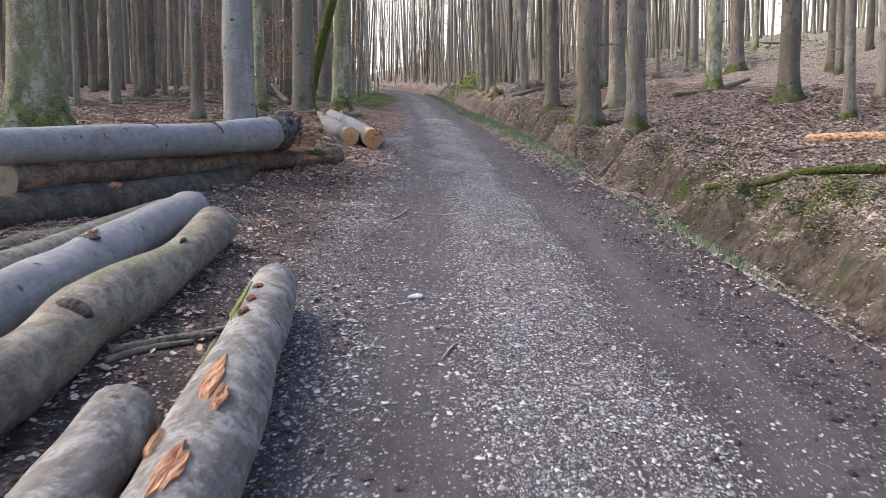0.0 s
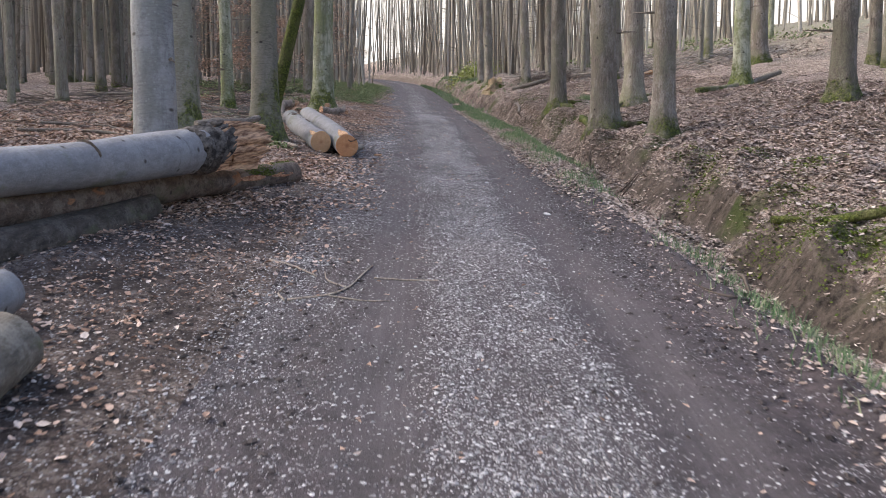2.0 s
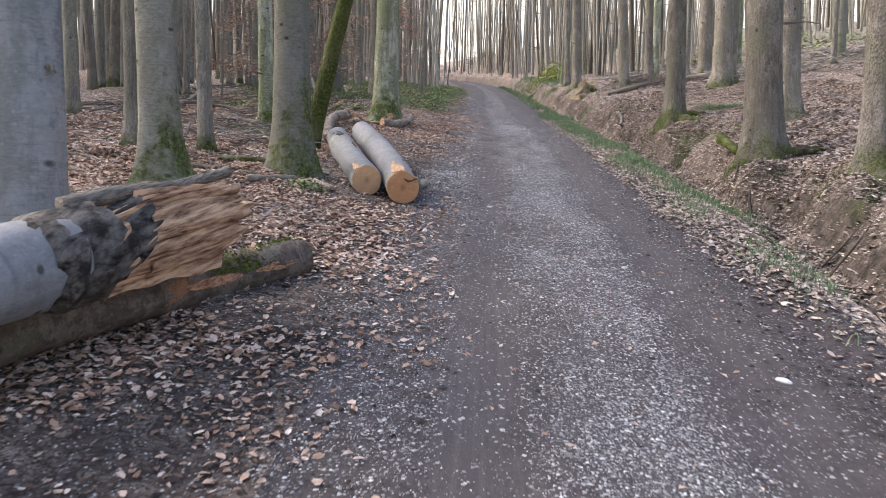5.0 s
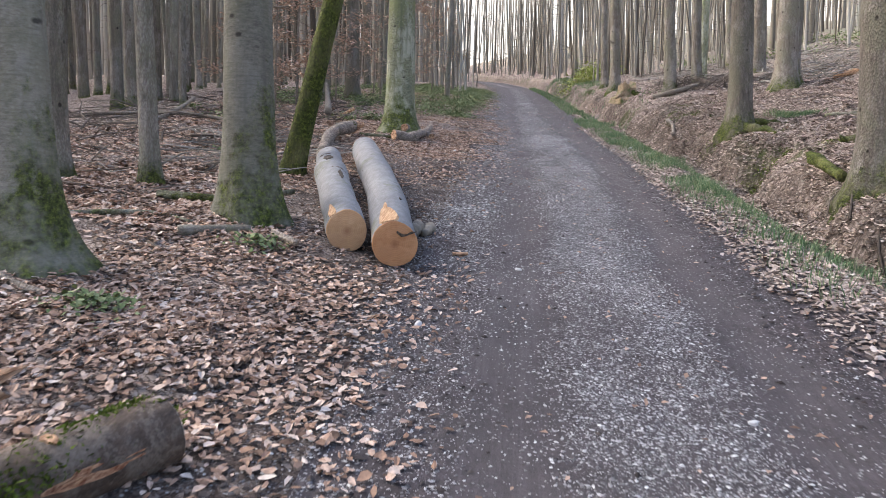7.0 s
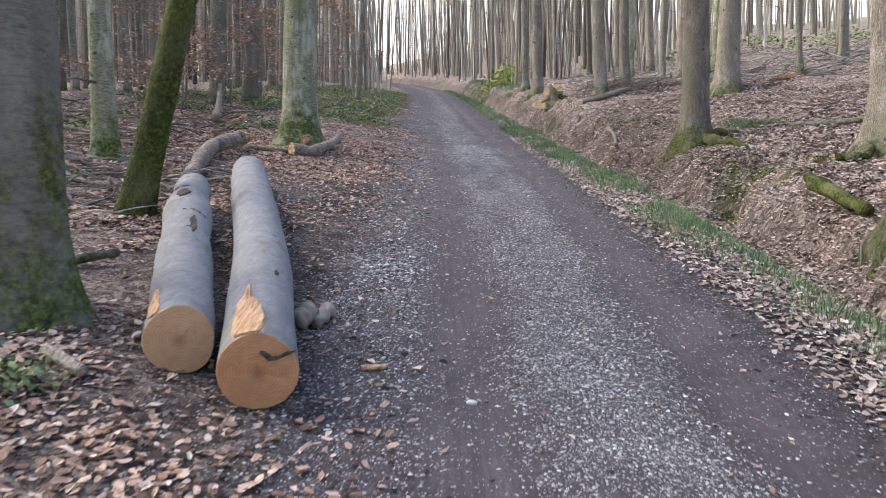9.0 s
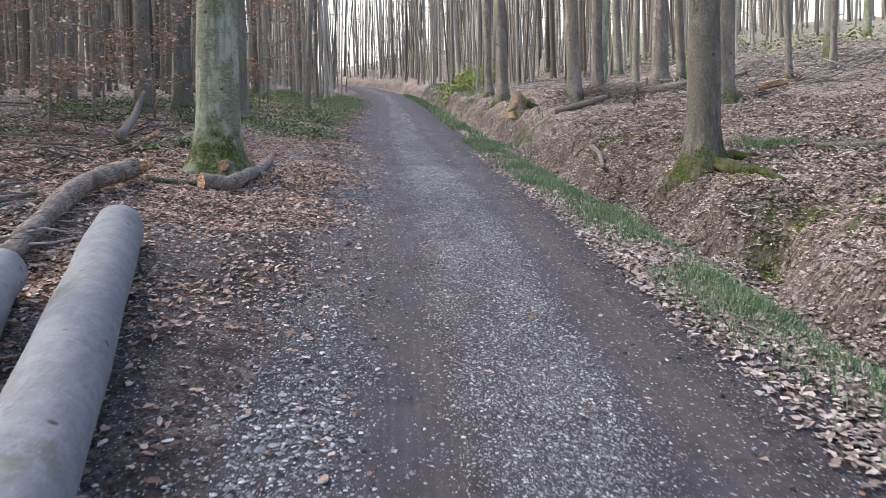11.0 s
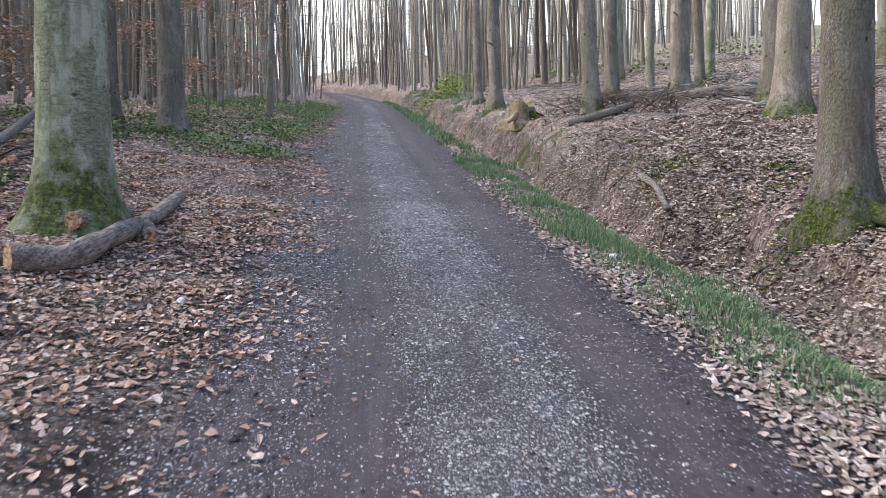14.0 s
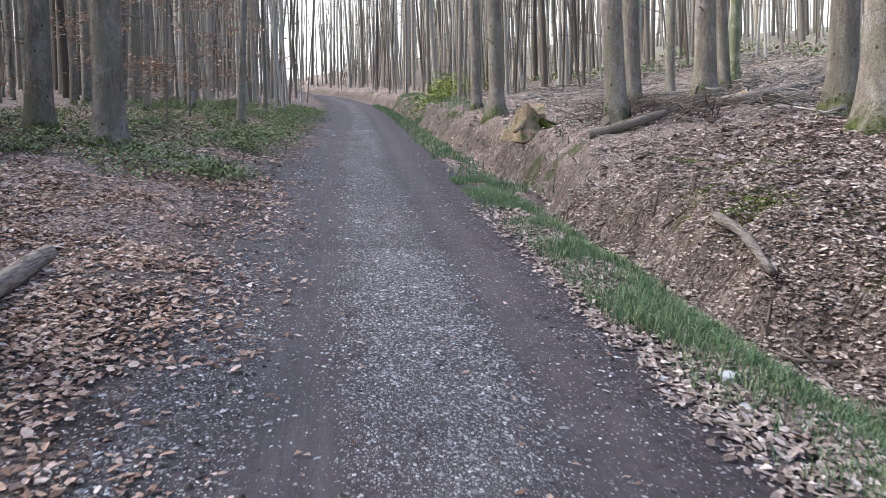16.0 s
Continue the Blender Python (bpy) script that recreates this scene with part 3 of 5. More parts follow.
def picker(u0, u1, y0, y1, density=None, skew=1.0):
    def pick(n):
        u = rng.uniform(u0, u1, n)
        y = y0 + (y1 - y0) * rng.random(n) ** skew
        x = u + mid(y)
        if density is not None:
            keep = rng.random(n) < density(u, x, y)
            x, y = x[keep], y[keep]
        return x, y
    return pick


hold = lambda x, y: 1 - np.interp(y, [12, 16], [1, 0.3]) * np.interp((height(x + 0.06, y) - height(x - 0.06, y)) / 0.12, [0.75, 1.4], [0, 0.65])
patch = lambda x, y: np.clip((vnoise(x, y, 1.1) * 0.6 + vnoise(x, y, 0.4) * 0.4 - 0.28) * 2.6, 0.12, 1)
left_cover = lambda u, x, y: patch(x, y) * np.interp(u + np.interp(y, [14, 24], [0.0, -0.2]), [-14, -3.0, -2.4, -1.9, -1.5, -1.05], [1, 1, 0.75, 0.32, 0.12, 0.0]) * np.where(u > -3.3, np.interp(y, [6.5, 9, 12.5, 15, 20, 24], [0.2, 1, 1, 0.2, 0.3, 0.75]), 1)
right_cover = lambda u, x, y: hold(x, y) * np.interp(u, [1.0, 1.2, 1.5, 2.0, 2.4, 2.7, 3.1, 3.5, 14], [0.05, 0.8, 1, 0.8, 1, 0.85, 0.85, 1, 1]) * np.clip(patch(x, y) + 0.3, 0, 1) * np.where(u < 1.9, np.interp(y, [9, 15], [0.15, 0.85]), 1) * (1 - 0.75 * np.interp(y, [11, 15], [1, 0.08]) * np.interp(u, [2.35, 2.6, 3.0, 3.2], [0, 1, 1, 0]))
scatter_leaves(225000, picker(-4.0, -0.9, -1.5, 33, left_cover, 1.0), 0.052, "fallen_leaves", LEAF, "dry tan and brown beech leaves strewn beside the track", fine=True)
scatter_leaves(210000, picker(-9, -4.0, 8, 31, left_cover), 0.068, "fallen_leaves", LEAF, "dry tan and brown beech leaves strewn over the forest floor")
scatter_leaves(120000, picker(1.0, 3.4, 3.5, 31, right_cover), 0.053, "fallen_leaves", LEAF_PALE, "dry tan and brown beech leaves covering the ditch", fine=True)
scatter_leaves(220000, picker(3.4, 9, 4, 33, right_cover), 0.066, "fallen_leaves", LEAF_PALE, "dry pale tan beech leaves covering the bank")
scatter_leaves(60000, picker(-11, -1.3, 30, 50, left_cover), 0.08, "fallen_leaves", LEAF, "dry brown leaves on the far forest floor")
scatter_leaves(36000, picker(1.4, 24, 30, 70, right_cover), 0.13, "fallen_leaves", LEAF_PALE, "dry pale leaves on the far wooded slope")
scatter_leaves(2600, picker(-1.0, 1.1, -1, 40, lambda u, x, y: np.interp(u, [-1, -0.5, 0.1, 0.4, 0.8, 1.1], [0.5, 0.25, 0.6, 0.2, 0.25, 0.8])), 0.045, "fallen_leaves", LEAF, "single dry leaves lying on the gravel track", 0.006)


def scatter_stones(n, pick, lo, hi, name, label, mat=None):
    x, y = pick(n)
    n = len(x)
    s = lo + (hi - lo) * rng.random(n) ** 2.6
    z = height(x, y) + s * 0.12
    shape = np.array([[1, 0, 0], [0.3, 0.9, 0.1], [-0.8, 0.5, 0], [-0.7, -0.6, 0.1], [0.4, -0.9, 0], [0.15, 0.05, 0.75]])
    W = shape[None] * (1 + rng.normal(0, 0.22, (n, 6, 3))) * np.stack([s * rng.uniform(0.7, 1.3, n), s * rng.uniform(0.5, 1, n), s * rng.uniform(0.4, 0.8, n)], -1)[:, None] * 0.55
    a = rng.uniform(0, 6.283, n)
    c, sn = np.cos(a)[:, None], np.sin(a)[:, None]
    W = np.stack([W[..., 0] * c - W[..., 1] * sn, W[..., 0] * sn + W[..., 1] * c, W[..., 2]], -1) + np.stack([x, y, z], -1)[:, None]
    T = np.array([[k, (k + 1) % 5, 5] for k in range(5)])
    F = (np.arange(n)[:, None, None] * 6 + T[None]).reshape(-1, 3)
    return stuff(name, W.reshape(-1, 3), F, mat or STONE, label, "gravel", False)


streaks = lambda x, y: np.clip((vnoise(x * 2.2, y * 0.55, 0.8) * 0.65 + vnoise(x * 2.0, y, 0.3) * 0.35 - 0.22) * 2.2, 0.1, 1)
gravel_zone = lambda u, x, y: np.interp(u, [-1.9, -1.3, -1.1, -1.0, -0.75, -0.55, -0.4, 0.05, 0.28, 0.4, 0.7, 0.85, 1.2], [0.3, 0.45, 0.3, 0.12, 0.16, 0.6, 0.85, 0.85, 0.55, 0.1, 0.06, 0.14, 0.12]) * streaks(x, y)
scatter_stones(400000, picker(-1.9, 1.2, -1, 28, gravel_zone, 1.1), 0.006, 0.026, "gravel", "pale grey limestone chippings in the middle of the track")
scatter_stones(24000, picker(-1.9, 1.2, 22, 48, gravel_zone), 0.014, 0.045, "gravel", "pale grey chippings on the far track")

scatter_stones(34000, picker(-2.4, 1.65, 0, 26, lambda u, x, y: np.interp(u, [-2.4, -1.2, -1.0, 0.6, 0.85, 1.1, 1.5, 1.65], [0.6, 0.5, 0.05, 0.05, 0.7, 1, 1, 0.3]) * np.where(u > 0, np.interp(y, [10, 18], [1, 0.35]), 1)), 0.008, 0.045, "soil_crumbs", "dark clods of earth along the edges of the track", CLOD)


def scatter_blades(n, pick, hi, wide, name, mat, label, category="grass"):
    x, y = pick(n)
    n = len(x)
    h, a, lean = hi * rng.uniform(0.3, 1.0, n) * (0.6 + 0.9 * vnoise(x, y, 0.45)), rng.uniform(0, 6.283, n), rng.uniform(0.1, 0.9, n)
    b = rng.uniform(0, 6.283, n)
    z = height(x, y) - 0.01
    root = np.stack([x, y, z], -1)
    side = np.stack([np.cos(a), np.sin(a), 0 * a], -1) * wide
    out = np.stack([np.cos(b), np.sin(b), 0 * b], -1)
    m1 = root + out * (h * lean * 0.35)[:, None] + np.stack([0 * h, 0 * h, h * 0.6], -1)
    tip = root + out * (h * lean)[:, None] + np.stack([0 * h, 0 * h, h * (1 - 0.4 * lean)], -1)
    V = np.stack([root - side, root + side, m1 + side * 0.7, m1 - side * 0.7, tip], 1).reshape(-1, 3)
    k = np.arange(n)[:, None] * 5
    F = [list(q) for q in (k + np.array([0, 1, 2, 3]))] + [list(q) for q in (k + np.array([3, 2, 4]))]
    ob = new(name, mesh(name, V, F, mat, False))
    return tagged(ob, label, category, kind="stuff")


grass_zone = lambda u, x, y: np.exp(-((u - 1.82 - 0.12 * np.sin(y * 0.9)) / 0.42) ** 2) * np.clip((vnoise(x, y, 0.7) * 0.7 + vnoise(x, y, 1.9) * 0.5 - np.interp(y, [18, 23], [0.44, 0.35])) * 3.8, 0, 1) * np.interp(y, [2, 8, 17, 21, 24], [0.05, 0.1, 0.25, 0.8, 1])
scatter_blades(200000, picker(1.2, 2.5, 4, 34, grass_zone), 0.15, 0.0045, "verge_grass", GRASS, "tufts of fresh green grass along the ditch")
scatter_blades(40000, picker(1.3, 4.5, 33, 80, lambda u, x, y: np.clip((vnoise(x, y, 1.2) - 0.25) * 3, 0, 1) * np.interp(u, [1.3, 1.6, 2.2, 2.6, 4.5], [0.3, 1, 1, 0.12, 0.05]) + np.interp(y, [48, 58], [0, 0.5])), 0.22, 0.011, "verge_grass", GRASS, "rough green grass beside the far track")


# ---- trees ----
def trunk_mesh(d, tall, mat, seed, flare=1.9, lean=(0, 0), bend=0.0, sides=18, roots=5):
    """A tapered trunk with a root flare; d is its thickness at breast height."""
    r = np.random.default_rng(seed)
    zs = np.concatenate([[-0.35, -0.12, 0.0, 0.06, 0.14, 0.26, 0.42, 0.65, 1.0, 1.6], np.linspace(2.4, tall, 12)])
    th = np.arange(sides) * 2 * np.pi / sides
    ph = r.uniform(0, 6.28, 6)
    V = []
    for z in zs:
        rad = d / 2 * (1.06 - 0.72 * (max(z, 0) / tall) ** 1.1)
        k = math.exp(-max(z, -0.1) / (0.16 + 0.3 * d))
        lobes = 0.5 + 0.5 * np.cos(th * roots + ph[0]) * (0.7 + 0.3 * np.cos(th * 2 + ph[1]))
        q = rad * (1 + (flare - 1) * k * (0.35 + 0.65 * lobes)) * (1 + 0.03 * np.sin(th * 3 + z * 1.3 + ph[2]) + 0.022 * np.sin(th * 2 - z * 2.1 + ph[3]) + 0.012 * np.sin(th * 7 + z * 5))
        cx = lean[0] * z + bend * d * math.sin(z * 0.5 + ph[4])
        cy = lean[1] * z + bend * d * math.sin(z * 0.43 + ph[5])
        V.append(np.stack([cx + q * np.cos(th), cy + q * np.sin(th), np.full(sides, z)], -1))
    V = np.vstack(V)
    n = len(zs)
    i, j = np.meshgrid(np.arange(n - 1), np.arange(sides), indexing="ij")
    k = (j + 1) % sides
    F = np.stack([i * sides + j, i * sides + k, (i + 1) * sides + k, (i + 1) * sides + j], -1).reshape(-1, 4)
    return mesh("trunk", V, F, mat)


def crown_mesh(d, tall, mat, seed, lean=(0, 0), low=0.45):
    """Bare limbs with side twigs in the upper part of the tree."""
    r = np.random.default_rng(seed + 500)
    out = []
    for k in range(9):
        z = tall * r.uniform(low, 0.98)
        a = r.uniform(0, 6.28)
        ln = (1 - z / tall) * 5 + 1.2
        p0 = np.array([lean[0] * z, lean[1] * z, z])
        dirn = np.array([math.cos(a), math.sin(a), 0.55])
        P = spline([p0, p0 + dirn * ln * 0.5 + (0, 0, r.uniform(-0.2, 0.2)), p0 + dirn * ln + (0, 0, r.uniform(0, 0.8))], 5)
        out.append(tube(P, np.linspace(d * 0.13, 0.012, 5), 4, cap=False))
        for _ in range(2):
            b = P[r.integers(1, 4)]
            e = b + np.array([math.cos(a + r.normal(0, 0.9)), math.sin(a + r.normal(0, 0.9)), r.uniform(0.1, 1)]) * ln * 0.35
            out.append(tube([b, (b + e) / 2 + r.normal(0, 0.06, 3), e], [d * 0.05, d * 0.03, 0.006], 3, cap=False))
    V, F = join(out)
    return mesh("crown", V, F, mat)


def stub_meshes(d, mat, seed, n=5):
    """Short dead branch stubs on the lower trunk."""
    r = np.random.default_rng(seed + 900)
    made = []
    for k in range(n):
        z, a = r.uniform(0.9, 4.5), r.uniform(0, 6.28)
        o = np.array([math.cos(a), math.sin(a), 0])
        p = o * d * 0.44 + (0, 0, z)
        ln = r.uniform(0.03, 0.10) if r.random() < 0.7 else r.uniform(0.2, 0.6)
        made.append(mesh("branch_stub", *tube([p, p + o * ln * 0.6 + (0, 0, 0.02), p + o * ln + (0, 0, r.uniform(-0.06, 0.08))], [0.022, 0.016, 0.007], 5), mat))
    return made


def tree(x, y, d, mat, label, seed, lean=(0, 0), tall=20, flare=1.9, name="tree", stubs=5, bend=0.03, roots=5, group=""):
    root = new(name)
    root.location = (x, y, ground_z(x, y))
    part("trunk", trunk_mesh(d, tall, mat, seed, flare, lean, bend, roots=roots), root)
    part("crown", crown_mesh(d, tall, TWIG, seed, lean), root, "bare leafless limbs")
    if stubs:
        for me in stub_meshes(d, DEADWOOD, seed, stubs):
            part("branch_stub", me, root)
    return tagged(root, label, "tree", group)


GREY_L = "smooth grey beech tree, leafless, beside the log pile"
SPR_L = "tall spruce trunk with scaly bark and a mossy foot"
NEAR = [
    (-6.4, 11.7, 0.80, GREENBEECH, "thick beech tree with pale and algae-green bark among leaves", (0, 0)),
    (-4.9, 15.6, 0.24, PINE, "thin grey-brown forest tree with a mossy foot", (-0.01, 0)),
    (-2.32, 9.30, 0.40, GREYBEECH, "smooth silver-grey beech tree standing behind the log pile", (0.0, 0)),
    (-3.1, 12.65, 0.36, BEECH, "pale beech tree with a flared moss-grown foot", (-0.035, 0)),
    (-4.73, 20.8, 0.29, GREENBEECH, "slender green-stained tree with a mossy foot among leaves", (-0.02, 0)),
    (-2.43, 14.75, 0.43, BEECH, "grey-green beech tree with knots beside the cut logs", (0.0, 0)),
    (-2.98, 24.7, 0.58, GREENBEECH, "green algae-stained beech tree with mossy roots", (0.02, 0)),
    (-4.6, 44.2, 0.22, PINE, "thin dark tree leaning over undergrowth at the track", (0.05, 0)),
    (-5.15, 35.0, 0.52, SPRUCE, "brown spruce trunk with a moss-green foot", (0, 0)),
    (-7.2, 36.9, 0.48, SPRUCE, "brown spruce trunk among undergrowth", (0.0, 0)),
    (-8.2, 36.4, 0.45, SPRUCE, "brown spruce trunk behind the verge", (0.01, 0)),
    (-4.0, 15.9, 0.19, PINE, "thin young trunk with a mossy foot", (-0.03, 0)),
    (3.98, 17.2, 0.50, SPRUCE, SPR_L, (-0.01, 0)),
    (4.42, 14.5, 0.36, SPRUCE, SPR_L, (0.01, 0)),
    (8.6, 22.4, 0.40, GREENBEECH, "greenish beech trunk on the leafy slope", (0.01, 0)),
    (8.0, 15.8, 0.40, SPRUCE, "spruce trunk with flared mossy foot on the slope", (0.03, 0)),
    (7.35, 11.8, 0.17, PINE, "thin straight trunk on the leafy slope", (0, 0)),
    (8.5, 12.9, 0.22, PINE, "slim dark trunk on the leafy slope", (0.01, 0)),
    (11.9, 29.7, 0.50, SPRUCE, "spruce trunk on the upper slope", (0.02, 0)),
    (12.4, 23.0, 0.30, SPRUCE, "slim spruce trunk on the upper slope", (0.03, 0)),
    (5.35, 20.6, 0.44, SPRUCE, SPR_L, (-0.01, 0)),
    (6.55, 30.6, 0.52, SPRUCE, "spruce trunk with spreading mossy roots on the slope", (0.02, 0)),
    (7.35, 33.0, 0.44, SPRUCE, "one of two spruce trunks standing close together", (0.03, 0)),
    (4.05, 24.4, 0.43, SPRUCE, "spruce trunk with long mossy roots on the ditch bank", (0.0, 0)),
    (4.1, 34.7, 0.36, SPRUCE, "spruce trunk beside a heap of brushwood", (-0.03, 0)),
    (3.0, 43.2, 0.42, SPRUCE, "spruce trunk with a mossy foot beside the stump", (-0.02, 0)),
    (2.75, 46.8, 0.30, SPRUCE, "slim spruce trunk behind its neighbour", (-0.02, 0)),
    (8.5, 41.6, 0.56, SPRUCE, "dark spruce trunk on the slope", (0.0, 0)),
    (7.9, 42.7, 0.26, PINE, "thin dark trunk on the slope", (0.02, 0)),
    (5.6, 38.6, 0.34, SPRUCE, "slim spruce trunk on the slope", (-0.01, 0)),
    (10.5, 35.9, 0.18, PINE, "thin dark trunk among brushwood", (-0.04, 0)),
    (11.9, 36.2, 0.18, PINE, "thin dark trunk among brushwood", (0.02, 0)),
]
for k, (x, y, d, mat, label, lean) in enumerate(NEAR):
    tree(x, y, d, mat, label, 20 + k, lean, flare=2.0 if mat is SPRUCE else 2.2 if mat is GREENBEECH else 2.4 if k == 3 else 1.8, stubs=7 if mat is SPRUCE else 4, roots=4 if mat is GREENBEECH else 5)
tree(-3.08, 17.55, 0.27, MOSSTREE, "leaning slim tree wholly covered in green moss", 77, (0.30, 0), tall=12, flare=1.5, bend=0.25, stubs=3)

# woods standing behind: shared meshes, single trees near by, one mass far off
KINDS = [(d, m, trunk_mesh(d, t, m, 200 + k, 1.5, bend=0.04, sides=10), crown_mesh(d, t, TWIG, 200 + k))
         for k, (d, t, m) in enumerate([(0.26, 20, PINE), (0.32, 22, SPRUCE), (0.20, 18, PINE), (0.38, 22, SPRUCE), (0.30, 21, GREENBEECH), (0.24, 19, SPRUCE), (0.34, 22, BEECH), (0.17, 16, PINE)])]
taken = [(n[0], n[1]) for n in NEAR]
spots = []
for cell, u0, u1, y0, y1, keep in ((1.65, -48, -8.5, 15, 115, 0.5), (2.6, -40, -12, -12, 15, 0.5), (2.0, -8.5, -5.2, 46, 110, 0.4), (3.4, 6.5, 34, 36, 80, 0.19),
                                   (4.2, 12, 45, 4, 34, 0.26), (2.2, 3.6, 50, 64, 125, 0.17), (3.0, 34, 70, 25, 110, 0.2), (4.0, -9, 30, -35, -8, 0.3), (1.7, -14, 22, 116, 150, 0.24), (1.5, -60, -8, 112, 150, 0.28), (2.0, 3.6, 8, 52, 110, 0.18)):
    for u in np.arange(u0, u1, cell):
        for y in np.arange(y0, y1, cell):
            r = rng.random(4)
            if r[0] > keep:
                continue
            yy = y + (r[1] - 0.5) * cell
            xx = u + (r[2] - 0.5) * cell + float(mid(yy))
            if all((xx - a) ** 2 + (yy - b) ** 2 > 1.4 for a, b in taken) and abs(xx - float(mid(yy))) > 3.2:
                spots.append((xx, yy, r[3]))
spots.sort(key=lambda s: (s[0] + 2) ** 2 + (s[1] - 18) ** 2)
for k, (x, y, r) in enumerate(spots[:250]):
    left = x < mid(y)
    kind = KINDS[(0, 2, 1, 5, 0, 7, 3, 2)[int(r * 7.99)] if left else (1, 3, 4, 6, 5, 1, 3, 4)[int(r * 7.99)]]
    root = new("tree")
    root.matrix_world = pose(x, y, ground_z(x, y), rng.normal(0, 1.5), rng.normal(0, 1.5), rng.uniform(0, 360)) @ Matrix.Scale(rng.uniform(0.85, 1.2), 4)
    part("trunk", kind[2], root), part("crown", kind[3], root)
    tagged(root, "bare straight trunk in the dense dark wood" if left else "tall bare trunk on the wooded slope", "tree", "trees of the wood")


def far_trunks(name, rows, mat, label, thin=1.0, sway=0.03):
    V, F = [], []
    sides = 6
    th = np.arange(sides) * 2 * np.pi / sides
    ring = np.stack([np.cos(th), np.sin(th)], -1)
    for n, (x, y, r) in enumerate(rows):
        d, tall = (0.17 + 0.22 * r) * thin, 17 + 5 * r
        lx, ly = UPX + rng.normal(0, sway), UPY + rng.normal(0, 0.03)
        z0 = ground_z(x, y) - 0.3
        for z, q in ((0, 0.75), (0.7, 0.55), (tall * 0.5, 0.4), (tall, 0.1)):
            V.append(np.column_stack([x + lx * z + ring[:, 0] * d * q, y + ly * z + ring[:, 1] * d * q, np.full(sides, z0 + z)]))
        b = n * 4 * sides
        for i in range(3):
            for j in range(sides):
                F.append((b + i * sides + j, b + i * sides + (j + 1) % sides, b + (i + 1) * sides + (j + 1) % sides, b + (i + 1) * sides + j))
    stuff(name, np.vstack(V), np.array(F), mat, label, "woods")


# far bark tones are lightened: the haze of distance is put into the colour
FARBARK = island_material("far_hazed_grey_brown_bark", (0.0, (0.085, 0.07, 0.055)), (0.4, (0.215, 0.19, 0.155)), (0.75, (0.33, 0.30, 0.25)), (1.0, (0.47, 0.435, 0.38)))
rest = spots[250:]
far_trunks("far_woods", [s for s in rest if s[0] < mid(s[1])], FARBARK, "dense grey-brown trunks of the wood beyond the track")
far_trunks("far_woods", [s for s in rest if s[0] >= mid(s[1])], FARBARK, "bare trunks of the wood on the slope")
ring = []
for k in range(900):
    a, q = rng.uniform(0, 6.283), rng.uniform(75, 150)
    x, y = q * math.cos(a), 20 + q * math.sin(a)
    if abs(x - float(mid(y))) > 4 and (y > 100 or y < -20 or abs(x) > 48):
        ring.append((x, y, rng.random()))
far_trunks("far_woods", ring, FARBARK, "far belt of bare trunks closing the wood")


poles = []
for k in range(1000):
    y = rng.uniform(55, 150)
    u = rng.uniform(-26, 34)
    if u < -3.4 or u > 3.6:
        poles.append((u + float(mid(y)), y, rng.random()))
far_trunks("far_woods", poles, FARBARK, "thin leaning young trunks between the larger trees", 0.38, 0.06)


def twig_cloud(name, trees, per, reach, lo, hi, mat, label, thick=1.0):
    """Thin dead side branches on the trunks of the wood."""
    V, n = [], 0
    th = np.arange(3) * 2.0944
    for x, y, _ in trees:
        g = ground_z(x, y)
        for _ in range(per):
            z, a, ln = rng.uniform(lo, hi), rng.uniform(0, 6.283), rng.uniform(0.3, reach)
            dx, dy, dz = math.cos(a), math.sin(a), rng.uniform(-0.35, 0.35)
            w = (0.004 + 0.006 * ln) * thick
            p = np.array([x + UPX * z, y + UPY * z, g + z])
            e = p + np.array([dx, dy, dz]) * ln
            s = np.array([-dy, dx, 0]) * w
            t = np.array([0, 0, w])
            m = (p + e) / 2 + (0, 0, rng.uniform(-0.06, 0.1) * ln)
            V += [p + s, p - s, p + t, m + s * 0.7, m - s * 0.7, m + t * 0.7, e]
            n += 1
    T = np.array([[0, 1, 4], [0, 4, 3], [1, 2, 5], [1, 5, 4], [2, 0, 3], [2, 3, 5], [3, 4, 6], [4, 5, 6], [5, 3, 6]])
    F = (np.arange(n)[:, None, None] * 7 + T[None]).reshape(-1, 3)
    stuff(name, np.array(V), F, mat, label, "branches")


twig_cloud("dead_branches", [s for s in spots if s[0] < mid(s[1]) - 5][:900], 10, 1.6, 0.8, 10, TWIG, "thin dead side branches in the dense wood")
twig_cloud("dead_branches", [s for s in spots if s[1] > 85 and -30 < s[0] < 40][:800], 9, 3.6, 1.5, 18, TWIG, "fine bare branches of the far trees", 2.2)
twig_cloud("dead_branches", poles, 7, 2.6, 1.0, 14, TWIG, "fine bare branches of the young trees", 1.8)
twig_cloud("dead_branches", [s for s in spots if s[0] > mid(s[1])][:650], 10, 1.7, 2, 14, TWIG, "thin bare side branches on the slope")


# ---- logs ----
def turned_to(a, b):
    """The turn that lays local +y along b - a."""
    return (Vector(b) - Vector(a)).to_track_quat("Y", "Z").to_matrix().to_4x4()


LOGS = {}


